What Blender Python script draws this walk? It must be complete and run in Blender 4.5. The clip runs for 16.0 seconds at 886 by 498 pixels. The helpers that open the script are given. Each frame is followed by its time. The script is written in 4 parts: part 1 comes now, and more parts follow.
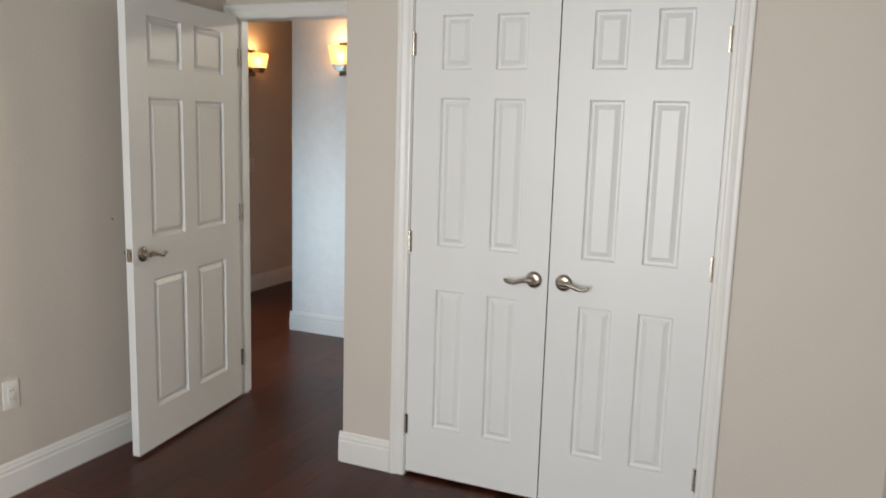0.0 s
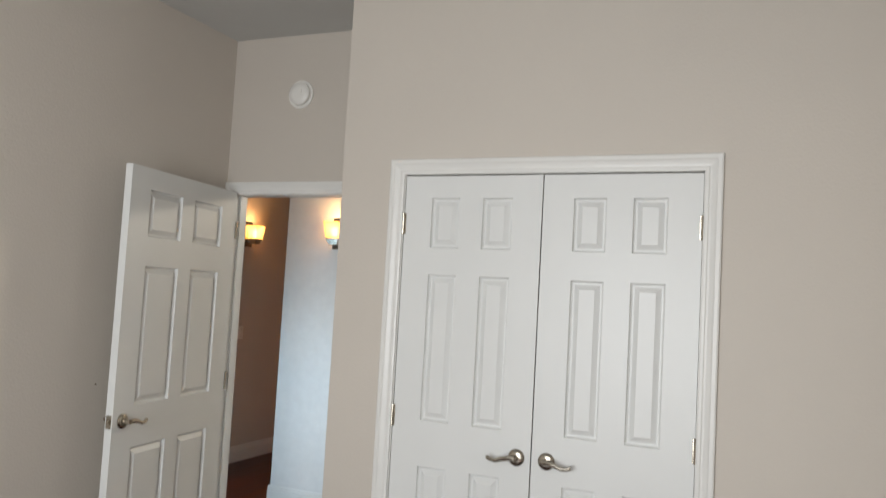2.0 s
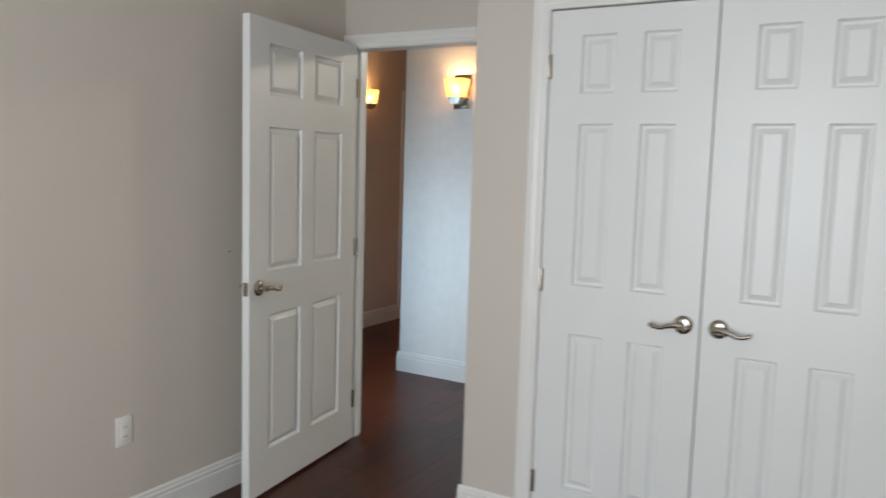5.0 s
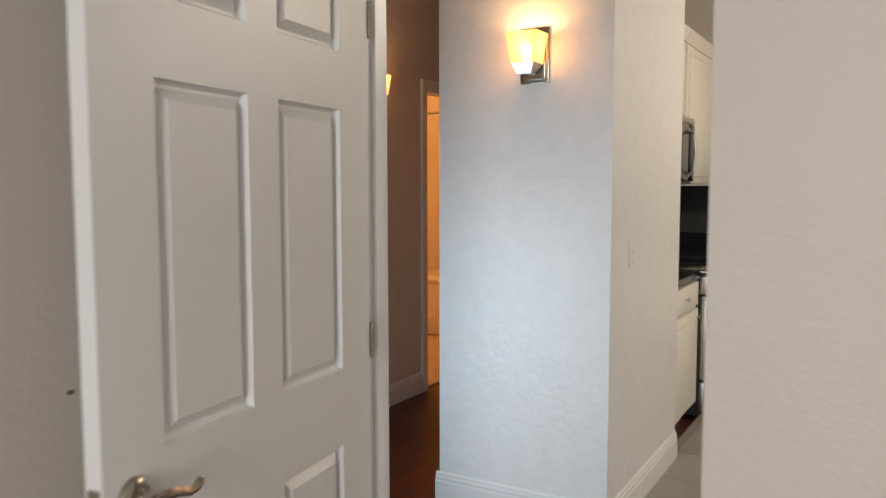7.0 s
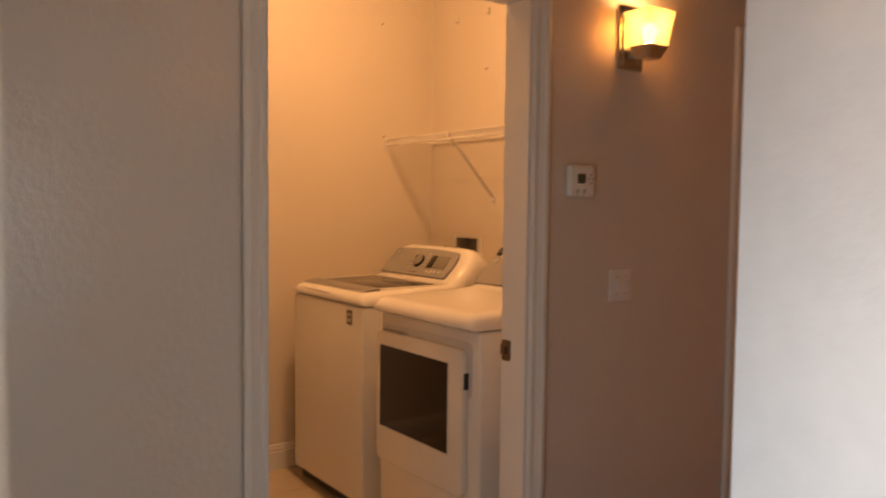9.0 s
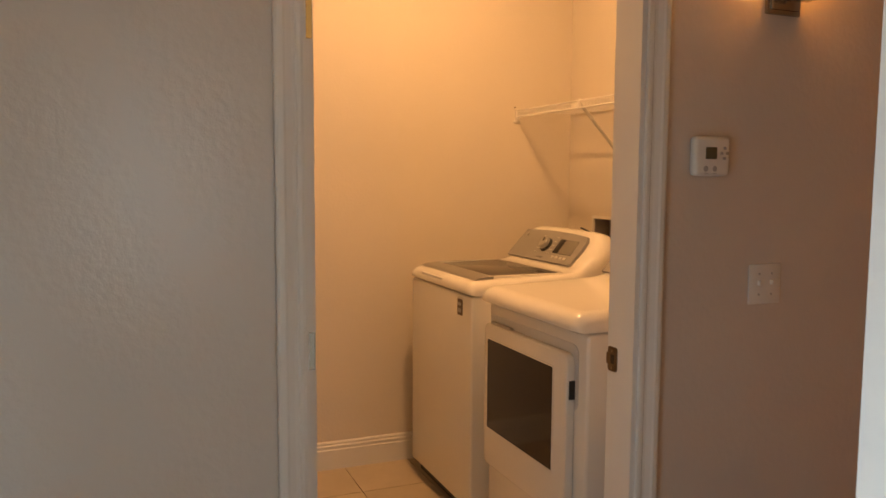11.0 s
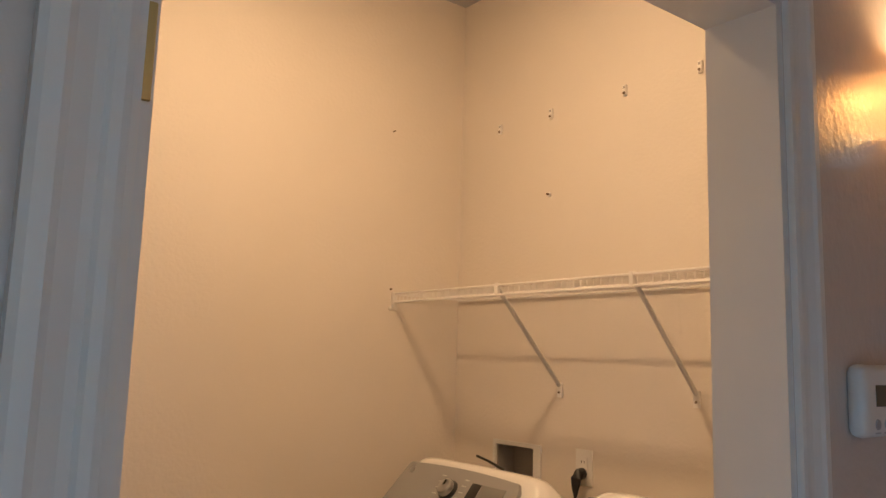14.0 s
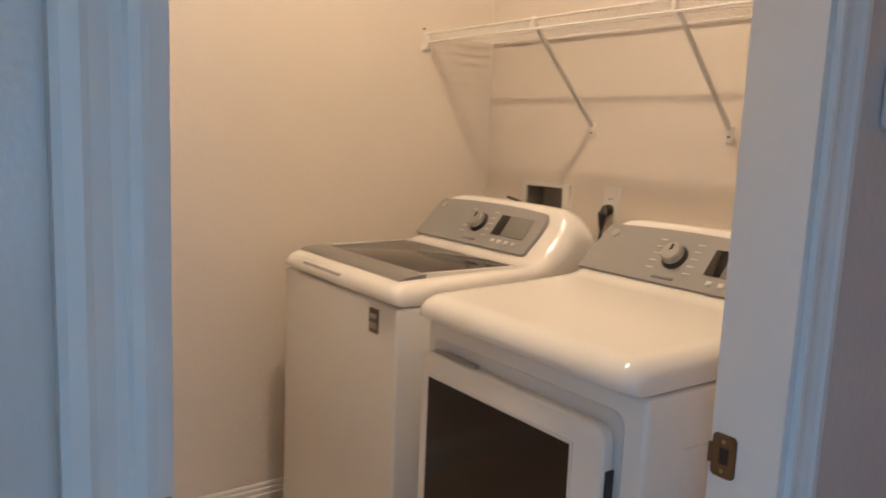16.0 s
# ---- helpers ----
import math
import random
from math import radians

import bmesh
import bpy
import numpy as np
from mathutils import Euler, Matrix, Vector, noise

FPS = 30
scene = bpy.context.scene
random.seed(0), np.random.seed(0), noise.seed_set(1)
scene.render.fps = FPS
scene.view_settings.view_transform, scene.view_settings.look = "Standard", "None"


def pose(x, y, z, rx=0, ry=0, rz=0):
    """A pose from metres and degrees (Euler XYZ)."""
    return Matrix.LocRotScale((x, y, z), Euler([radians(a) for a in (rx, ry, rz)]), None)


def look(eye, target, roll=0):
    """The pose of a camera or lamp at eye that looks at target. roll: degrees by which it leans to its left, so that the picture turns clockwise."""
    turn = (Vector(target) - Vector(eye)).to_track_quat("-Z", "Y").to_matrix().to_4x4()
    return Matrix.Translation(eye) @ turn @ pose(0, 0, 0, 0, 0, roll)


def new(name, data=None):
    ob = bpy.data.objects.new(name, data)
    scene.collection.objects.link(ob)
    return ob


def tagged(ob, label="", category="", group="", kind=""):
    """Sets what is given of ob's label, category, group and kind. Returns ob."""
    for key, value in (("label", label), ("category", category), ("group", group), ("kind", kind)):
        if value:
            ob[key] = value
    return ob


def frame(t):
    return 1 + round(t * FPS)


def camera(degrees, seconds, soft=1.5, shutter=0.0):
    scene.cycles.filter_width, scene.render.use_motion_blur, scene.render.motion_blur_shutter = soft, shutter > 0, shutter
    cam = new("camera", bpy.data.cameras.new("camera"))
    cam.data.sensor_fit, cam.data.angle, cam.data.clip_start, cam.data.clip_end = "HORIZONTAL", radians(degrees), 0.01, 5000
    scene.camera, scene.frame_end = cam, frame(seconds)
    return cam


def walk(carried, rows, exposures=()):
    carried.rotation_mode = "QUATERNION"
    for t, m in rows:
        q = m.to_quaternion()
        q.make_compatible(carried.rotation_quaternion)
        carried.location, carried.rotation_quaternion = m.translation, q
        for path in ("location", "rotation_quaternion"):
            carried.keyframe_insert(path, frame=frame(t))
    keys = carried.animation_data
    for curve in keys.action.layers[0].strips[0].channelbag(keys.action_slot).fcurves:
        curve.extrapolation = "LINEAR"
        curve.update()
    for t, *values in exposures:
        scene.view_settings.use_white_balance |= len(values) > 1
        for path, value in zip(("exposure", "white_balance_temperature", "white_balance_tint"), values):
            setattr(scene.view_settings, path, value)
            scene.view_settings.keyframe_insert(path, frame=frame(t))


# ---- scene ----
cam = camera(59.6, 16.0, soft=1.35, shutter=0.4)
PATH = [
    (0, (0.789, -2.881, 1.509), (0.01, -1.066, 1.197), 1.7),
    (0.5, (0.819, -2.933, 1.499), (0.117, -1.107, 1.084), 2.8),
    (1, (0.832, -2.936, 1.502), (0.093, -1.106, 1.176), 2.2),
    (1.5, (0.825, -2.936, 1.507), (0.059, -1.089, 1.458), 2.7),
    (2, (0.834, -2.932, 1.522), (0.053, -1.096, 1.652), 3.2),
    (2.5, (0.837, -2.937, 1.529), (0.053, -1.122, 1.831), 3.6),
    (3, (0.833, -2.927, 1.527), (0.045, -1.122, 1.873), 3.8),
    (3.5, (0.834, -2.928, 1.516), (0.033, -1.106, 1.707), 3.5),
    (4, (0.826, -2.923, 1.497), (0.014, -1.095, 1.508), 3.1),
    (4.5, (0.797, -2.88, 1.492), (-0.085, -1.089, 1.377), 3.3),
    (5, (0.55, -2.729, 1.454), (-0.449, -1.01, 1.241), 1.7),
    (5.2, (0.402, -2.643, 1.46), (-0.634, -0.949, 1.227), 0.6),
    (7.3, (-0.877, -0.815, 1.396), (-1.877, 0.912, 1.258), 0.0),
    (7.5, (-1.006, -0.604, 1.376), (-2.019, 1.117, 1.260), -0.3),
    (8, (-1.215, -0.150, 1.382), (-2.305, 1.522, 1.325), -1.0),
    (8.3, (-1.352, 0.190, 1.4), (-2.633, 1.725, 1.321), 0.4),
    (8.5, (-1.423, 0.327, 1.413), (-2.843, 1.733, 1.323), 0.1),
    (9, (-1.599, 0.552, 1.407), (-3.216, 1.722, 1.296), 0.6),
    (9.2, (-1.659, 0.646, 1.451), (-3.333, 1.727, 1.28), 0.3),
    (11.3, (-1.782, 0.993, 1.433), (-3.647, 1.702, 1.299), -0.1),
    (11.5, (-1.817, 1.004, 1.439), (-3.685, 1.714, 1.373), -0.3),
    (12, (-2.053, 0.998, 1.439), (-3.91, 1.742, 1.441), 0.6),
    (12.5, (-2.315, 1.031, 1.47), (-4.143, 1.843, 1.492), 1.1),
    (13, (-2.546, 1.177, 1.487), (-4.337, 2.066, 1.545), 1.7),
    (13.5, (-2.74, 1.219, 1.516), (-4.44, 2.263, 1.656), 1.9),
    (14, (-2.904, 1.195, 1.54), (-4.469, 2.407, 1.819), 1.7),
    (14.5, (-2.945, 1.184, 1.533), (-4.445, 2.482, 1.786), 1.8),
    (15, (-2.970, 1.173, 1.485), (-4.431, 2.538, 1.507), 2.2),
    (15.5, (-2.961, 1.163, 1.43), (-4.413, 2.524, 1.231), 2.3),
    (16, (-2.884, 1.188, 1.407), (-4.487, 2.348, 1.114), 2.4),
]
walk(cam, [(t, look(eye, target, roll)) for t, eye, target, roll in PATH],
     [(0, -0.06, 6950, 12), (4, -0.12, 6600, 9), (5.2, -0.15, 6550, 10), (7.4, -0.05, 7250, 16), (8.5, -0.15, 7900, 19), (9.2, 0.2, 8700, 26), (11.3, 0.3, 7700, 12), (12.5, 0.36, 5600, 4), (13.4, 0.22, 5650, 5), (14.5, 0.06, 4800, 4), (16, 0.55, 4450, 0)])

# ---------- light ----------
world = bpy.data.worlds.new("sky")
scene.world = world
world.use_nodes = True
sky = world.node_tree.nodes.new("ShaderNodeTexSky")
sky.sky_type, sky.sun_disc, sky.sun_elevation, sky.sun_rotation = "NISHITA", False, radians(40), radians(200)
world.node_tree.links.new(sky.outputs[0], world.node_tree.nodes["Background"].inputs[0])
world.node_tree.nodes["Background"].inputs[1].default_value = 0.1


def area_light(name, eye, target, w, h, watts, colour):
    d = bpy.data.lights.new(name, "AREA")
    d.shape, d.size, d.size_y, d.energy, d.color = "RECTANGLE", w, h, watts, colour
    ob = new(name, d)
    ob.matrix_world = look(eye, target)
    return ob


def bulb_light(name, x, y, z, watts, colour, radius=0.03):
    d = bpy.data.lights.new(name, "POINT")
    d.energy, d.color, d.shadow_soft_size = watts, colour, radius
    ob = new(name, d)
    ob.location = (x, y, z)
    return ob


DAY = (0.86, 0.93, 1.0)
WARM = (1.0, 0.56, 0.24)
area_light("window_daylight", (-0.10, -4.25, 1.35), (-0.10, 0, 1.2), 1.3, 1.6, 95, DAY)
# added blue fill from the hall's unseen end, for casing and taupe wall
area_light("added_hall_fill", (3.35, 1.2, 1.3), (0, 1.2, 1.2), 0.95, 1.9, 20, (0.58, 0.80, 1.0))
# added bluish fill that brightens the pale wall block from low down
area_light("added_low_fill", (-2.43, 0.62, 0.78), (-1.55, 1.8, 0.55), 0.54, 0.95, 10.5, (0.50, 0.76, 1.0))
area_light("laundry_ceiling_lamp", (-4.40, 2.13, 2.97), (-4.40, 2.131, 0), 0.08, 0.08, 18, (1.0, 0.56, 0.25))
bulb_light("laundry_lamp_bulb", -4.40, 2.13, 2.945, 11, (1.0, 0.56, 0.25), 0.035)
bulb_light("bathroom_bulb", -4.4, 4.2, 2.5, 45, (1.0, 0.42, 0.12), 0.06)
bulb_light("kitchen_bulb", 0.4, 3.6, 2.7, 105, (1.0, 0.91, 0.76), 0.12)


# ---------- materials ----------
def mat(name, colour, rough=0.5, metal=0.0, vary=0.06, scale=3.0, bump=0.0, bump_scale=60.0, random_tint=0.0, coat=0.0):
    """Paint, metal or plastic with broad mottling, a fine grain and relief."""
    m = bpy.data.materials.new(name)
    m.use_nodes = True
    nt = m.node_tree
    b = nt.nodes["Principled BSDF"]
    b.inputs["Metallic"].default_value = metal
    b.inputs["Coat Weight"].default_value = coat
    co = nt.nodes.new("ShaderNodeTexCoord")
    n1, n2 = nt.nodes.new("ShaderNodeTexNoise"), nt.nodes.new("ShaderNodeTexNoise")
    n1.inputs["Scale"].default_value, n2.inputs["Scale"].default_value = scale, bump_scale
    n1.inputs["Detail"].default_value, n2.inputs["Detail"].default_value = 5, 3
    for n in (n1, n2):
        nt.links.new(co.outputs["Object"], n.inputs["Vector"])
    ramp = nt.nodes.new("ShaderNodeValToRGB")
    ramp.color_ramp.elements[0].position, ramp.color_ramp.elements[1].position = 0.3, 0.7
    ramp.color_ramp.elements[0].color = (*[c * (1 - vary) for c in colour], 1)
    ramp.color_ramp.elements[1].color = (*[min(1, c * (1 + vary)) for c in colour], 1)
    nt.links.new(n1.outputs["Fac"], ramp.inputs[0])
    out = ramp.outputs[0]
    if random_tint:
        info, hsv, rng = nt.nodes.new("ShaderNodeObjectInfo"), nt.nodes.new("ShaderNodeHueSaturation"), nt.nodes.new("ShaderNodeMapRange")
        rng.inputs["To Min"].default_value, rng.inputs["To Max"].default_value = 1 - random_tint, 1 + random_tint
        nt.links.new(info.outputs["Random"], rng.inputs["Value"])
        nt.links.new(rng.outputs[0], hsv.inputs["Value"])
        nt.links.new(out, hsv.inputs["Color"])
        out = hsv.outputs[0]
    nt.links.new(out, b.inputs["Base Color"])
    rr = nt.nodes.new("ShaderNodeMapRange")
    rr.inputs["To Min"].default_value, rr.inputs["To Max"].default_value = rough * 0.85, min(1, rough * 1.15)
    nt.links.new(n1.outputs["Fac"], rr.inputs["Value"])
    nt.links.new(rr.outputs[0], b.inputs["Roughness"])
    if bump:
        bp = nt.nodes.new("ShaderNodeBump")
        bp.inputs["Strength"].default_value, bp.inputs["Distance"].default_value = bump, 0.004
        nt.links.new(n2.outputs["Fac"], bp.inputs["Height"])
        nt.links.new(bp.outputs[0], b.inputs["Normal"])
    return m


def wood(name, dark, light, rough):
    """Stained boards: grain stretched along y, each board a little lighter or darker."""
    m = bpy.data.materials.new(name)
    m.use_nodes = True
    nt = m.node_tree
    b = nt.nodes["Principled BSDF"]
    co, mp, n = nt.nodes.new("ShaderNodeTexCoord"), nt.nodes.new("ShaderNodeMapping"), nt.nodes.new("ShaderNodeTexNoise")
    info = nt.nodes.new("ShaderNodeObjectInfo")
    mp.inputs["Scale"].default_value = (38, 1.6, 10)
    nt.links.new(co.outputs["Object"], mp.inputs["Vector"])
    off = nt.nodes.new("ShaderNodeVectorMath")
    off.operation = "SCALE"
    off.inputs[0].default_value = (37, 91, 13)
    nt.links.new(info.outputs["Random"], off.inputs["Scale"])
    nt.links.new(off.outputs[0], mp.inputs["Location"])
    nt.links.new(mp.outputs[0], n.inputs["Vector"])
    n.inputs["Scale"].default_value, n.inputs["Detail"].default_value = 1.0, 8
    ramp = nt.nodes.new("ShaderNodeValToRGB")
    ramp.color_ramp.elements[0].position, ramp.color_ramp.elements[1].position = 0.32, 0.72
    ramp.color_ramp.elements[0].color, ramp.color_ramp.elements[1].color = (*dark, 1), (*light, 1)
    nt.links.new(n.outputs["Fac"], ramp.inputs[0])
    hsv, rng = nt.nodes.new("ShaderNodeHueSaturation"), nt.nodes.new("ShaderNodeMapRange")
    rng.inputs["To Min"].default_value, rng.inputs["To Max"].default_value = 0.75, 1.25
    nt.links.new(info.outputs["Random"], rng.inputs["Value"])
    nt.links.new(rng.outputs[0], hsv.inputs["Value"])
    nt.links.new(ramp.outputs[0], hsv.inputs["Color"])
    nt.links.new(hsv.outputs[0], b.inputs["Base Color"])
    rr = nt.nodes.new("ShaderNodeMapRange")
    rr.inputs["To Min"].default_value, rr.inputs["To Max"].default_value = rough * 0.8, rough * 1.25
    nt.links.new(n.outputs["Fac"], rr.inputs["Value"])
    nt.links.new(rr.outputs[0], b.inputs["Roughness"])
    bp = nt.nodes.new("ShaderNodeBump")
    b.inputs["Specular IOR Level"].default_value = 0.3
    bp.inputs["Strength"].default_value, bp.inputs["Distance"].default_value = 0.15, 0.002
    nt.links.new(n.outputs["Fac"], bp.inputs["Height"])
    nt.links.new(bp.outputs[0], b.inputs["Normal"])
    return m


def glow(name, colour, strength, clear=0.0):
    m = bpy.data.materials.new(name)
    m.use_nodes = True
    nt = m.node_tree
    e = nt.nodes.new("ShaderNodeEmission")
    e.inputs[0].default_value, e.inputs[1].default_value = (*colour, 1), strength
    out = nt.nodes["Material Output"]
    if clear:
        tr, mix = nt.nodes.new("ShaderNodeBsdfTranslucent"), nt.nodes.new("ShaderNodeAddShader")
        tr.inputs[0].default_value = (clear, clear * 0.75, clear * 0.45, 1)
        nt.links.new(tr.outputs[0], mix.inputs[0])
        nt.links.new(e.outputs[0], mix.inputs[1])
        see, both = nt.nodes.new("ShaderNodeBsdfTransparent"), nt.nodes.new("ShaderNodeMixShader")
        see.inputs[0].default_value = (1.0, 0.85, 0.6, 1)
        both.inputs[0].default_value = 0.35
        nt.links.new(mix.outputs[0], both.inputs[1])
        nt.links.new(see.outputs[0], both.inputs[2])
        nt.links.new(both.outputs[0], out.inputs[0])
    else:
        nt.links.new(e.outputs[0], out.inputs[0])
    return m


PAINT = mat("greige_wall_paint", (0.61, 0.555, 0.492), 0.55, vary=0.025, scale=1.2, bump=0.25, bump_scale=90)
PAINT_GLOSS = mat("greige_satin_textured_paint", (0.66, 0.60, 0.55), 0.25, vary=0.03, scale=1.2, bump=0.31, bump_scale=50)
PAINT_KNOCK = mat("pale_knockdown_paint", (0.78, 0.77, 0.75), 0.40, vary=0.03, scale=14, bump=0.5, bump_scale=34)
PAINT_CREAM = mat("cream_laundry_paint", (0.72, 0.66, 0.58), 0.6, vary=0.03, scale=1.5, bump=0.3, bump_scale=80)
CEILING = mat("flat_ceiling_paint", (0.56, 0.56, 0.54), 0.9, vary=0.03, scale=2, bump=0.2, bump_scale=120)
TRIM = mat("white_semigloss_trim", (0.78, 0.77, 0.74), 0.35, vary=0.02, scale=4, bump=0.05, bump_scale=70)
DOOR = mat("white_moulded_door_paint", (0.76, 0.765, 0.75), 0.38, vary=0.02, scale=2.5, bump=0.08, bump_scale=110)
CAB = mat("white_cabinet_paint", (0.78, 0.75, 0.66), 0.4, vary=0.02)
ENAMEL = mat("white_appliance_enamel", (0.80, 0.78, 0.74), 0.18, vary=0.015, coat=0.3)
GREYP = mat("grey_console_plastic", (0.30, 0.295, 0.285), 0.35, vary=0.03, scale=6)
GREYL = mat("light_grey_plastic", (0.42, 0.41, 0.40), 0.35, vary=0.03)
GREYD = mat("dark_grey_lid_plastic", (0.20, 0.195, 0.185), 0.30, vary=0.04, scale=6)
STATUS = mat("unlit_status_screen", (0.20, 0.195, 0.18), 0.25, vary=0.05)
# white enamel greyed so the colour carries the shade of the finger recesses
RECESS_SHADE = mat("shade_greyed_white_enamel", (0.62, 0.62, 0.62), 0.35, vary=0.02)
MARK = mat("pale_printed_mark", (0.6, 0.6, 0.58), 0.5)
BLACKG = mat("dark_glass", (0.012, 0.011, 0.011), 0.08, vary=0.1)
LIDG = mat("smoked_lid_glass", (0.045, 0.041, 0.036), 0.10, vary=0.1, scale=5)
BLACK = mat("black_rubber", (0.02, 0.02, 0.02), 0.5)
NICKEL = mat("satin_nickel", (0.42, 0.38, 0.32), 0.22, 1.0, vary=0.05)
BRASS = mat("dull_brass", (0.50, 0.40, 0.18), 0.35, 1.0, vary=0.1)
BRONZE = mat("dark_strike_metal", (0.20, 0.15, 0.10), 0.35, 1.0, vary=0.1)
STEEL = mat("stainless_steel", (0.45, 0.45, 0.45), 0.3, 1.0, vary=0.05)
BRACE = mat("grey_white_coated_steel", (0.56, 0.54, 0.51), 0.4)
WIRE = mat("white_coated_wire", (0.80, 0.77, 0.72), 0.35)
PLATE = mat("white_plastic_plate", (0.78, 0.76, 0.72), 0.35)
LCD = mat("olive_display", (0.10, 0.095, 0.06), 0.2)
GRANITE = mat("black_granite", (0.018, 0.018, 0.02), 0.12, vary=0.5, scale=90)
MOSAIC = mat("dark_glass_mosaic", (0.095, 0.095, 0.10), 0.12, vary=0.3, scale=30, random_tint=0.85)
GROUT = mat("dark_grout", (0.05, 0.05, 0.05), 0.8)
TILE = mat("grey_floor_tile", (0.29, 0.28, 0.255), 0.35, vary=0.08, scale=4, random_tint=0.04)
TILE_B = mat("beige_floor_tile", (0.52, 0.44, 0.35), 0.4, vary=0.08, scale=5, random_tint=0.05)
GROUT_L = mat("pale_grout", (0.275, 0.265, 0.24), 0.7)
FLOOR = wood("mahogany_laminate", (0.032, 0.0075, 0.004), (0.085, 0.021, 0.010), 0.36)
SUBFLOOR = mat("dark_underlay", (0.012, 0.006, 0.005), 0.8)
TUB = mat("white_tub_acrylic", (0.8, 0.78, 0.74), 0.2)
RED = mat("red_valve", (0.45, 0.03, 0.02), 0.4)
BLUE = mat("blue_valve", (0.03, 0.05, 0.35), 0.4)
# grey that puts shade into the colour of small hollows
SHADOWBOX = mat("shadow_grey_plastic", (0.34, 0.32, 0.30), 0.5)
SHADE = glow("lit_amber_glass", (1.0, 0.50, 0.17), 1.1, 0.4)
BULB = glow("lit_bulb", (1.0, 0.66, 0.32), 45)


# ---------- mesh helpers ----------
def box(bm, x0, x1, y0, y1, z0, z1):
    vs = [bm.verts.new(p) for p in ((x0, y0, z0), (x1, y0, z0), (x1, y1, z0), (x0, y1, z0), (x0, y0, z1), (x1, y0, z1), (x1, y1, z1), (x0, y1, z1))]
    for f in ((3, 2, 1, 0), (4, 5, 6, 7), (0, 1, 5, 4), (1, 2, 6, 5), (2, 3, 7, 6), (3, 0, 4, 7)):
        bm.faces.new([vs[i] for i in f])
    return bm


def rbox(x0, x1, y0, y1, z0, z1, r=0.004, seg=2):
    bm = box(bmesh.new(), x0, x1, y0, y1, z0, z1)
    bmesh.ops.bevel(bm, geom=bm.edges[:], offset=r, segments=seg, profile=0.5, affect="EDGES")
    return bm


def boxes(*rows):
    bm = bmesh.new()
    for r in rows:
        box(bm, *r)
    return bm


def prism(profile, place, a, b, r=0.0, seg=2):
    """A closed profile of (u, v) drawn from a to b; place(u, v, w) gives the point."""
    bm = bmesh.new()
    ends = [[bm.verts.new(place(u, v, w)) for u, v in profile] for w in (a, b)]
    n = len(profile)
    for i in range(n):
        bm.faces.new((ends[0][i], ends[0][(i + 1) % n], ends[1][(i + 1) % n], ends[1][i]))
    bm.faces.new(ends[0][::-1])
    bm.faces.new(ends[1])
    bmesh.ops.recalc_face_normals(bm, faces=bm.faces[:])
    if r:
        geom = [e for f in bm.faces if len(f.verts) == n and n > 4 for e in f.edges] or bm.edges[:]
        bmesh.ops.bevel(bm, geom=list(set(geom)), offset=r, segments=seg, profile=0.5, affect="EDGES")
    return bm


def tube(points, r, sides=8, closed_ends=True):
    """A round bar along points; r is one radius or one for each point."""
    bm = bmesh.new()
    pts = [Vector(p) for p in points]
    rs = r if isinstance(r, (list, tuple)) else [r] * len(pts)
    rings = []
    for i, p in enumerate(pts):
        d = (pts[min(i + 1, len(pts) - 1)] - pts[max(i - 1, 0)]).normalized()
        up = Vector((0, 0, 1)) if abs(d.z) < 0.9 else Vector((1, 0, 0))
        s = d.cross(up).normalized()
        u = s.cross(d)
        rings.append([bm.verts.new(p + rs[i] * (math.cos(k * math.tau / sides) * s + math.sin(k * math.tau / sides) * u)) for k in range(sides)])
    for a, b in zip(rings, rings[1:]):
        for k in range(sides):
            bm.faces.new((a[k], a[(k + 1) % sides], b[(k + 1) % sides], b[k]))
    if closed_ends:
        bm.faces.new(rings[0][::-1])
        bm.faces.new(rings[-1])
    bmesh.ops.recalc_face_normals(bm, faces=bm.faces[:])
    return bm


def merge(*bms):
    out = bmesh.new()
    for b in bms:
        me = bpy.data.meshes.new("tmp")
        b.to_mesh(me)
        out.from_mesh(me)
        bpy.data.meshes.remove(me)
        b.free()
    return out


def mesh_of(name, bm, material, smooth=False):
    me = bpy.data.meshes.new(name)
    bm.to_mesh(me)
    bm.free()
    me.materials.append(material)
    if smooth:
        me.shade_smooth()
        me.set_sharp_from_angle(angle=radians(35))
    return me


def part(name, bm, material, parent, label="", smooth=True):
    ob = new(name, mesh_of(name, bm, material, smooth))
    ob.parent = parent
    return tagged(ob, label)


def thing(name, x, y, z, label, category, rz=0, group=""):
    ob = new(name)
    ob.empty_display_size = 0.1
    ob.matrix_basis = pose(x, y, z, 0, 0, rz)
    return tagged(ob, label, category, group)


def solid(name, bm, material, label, category, kind="structure", smooth=False):
    return tagged(new(name, mesh_of(name, bm, material, smooth)), label, category, "", kind)


TOP = 3.05
BEDROOM_TOP = 2.885


def wall_x(name, x0, x1, y0, y1, material, label, holes=()):
    """A wall that runs along x, with holes (a, b, bottom, top)."""
    bm, at = bmesh.new(), x0
    for a, b, lo, hi in sorted(holes):
        box(bm, at, a, y0, y1, 0, TOP)
        if lo > 0:
            box(bm, a, b, y0, y1, 0, lo)
        box(bm, a, b, y0, y1, hi, TOP)
        at = b
    box(bm, at, x1, y0, y1, 0, TOP)
    return solid(name, bm, material, label, "wall")


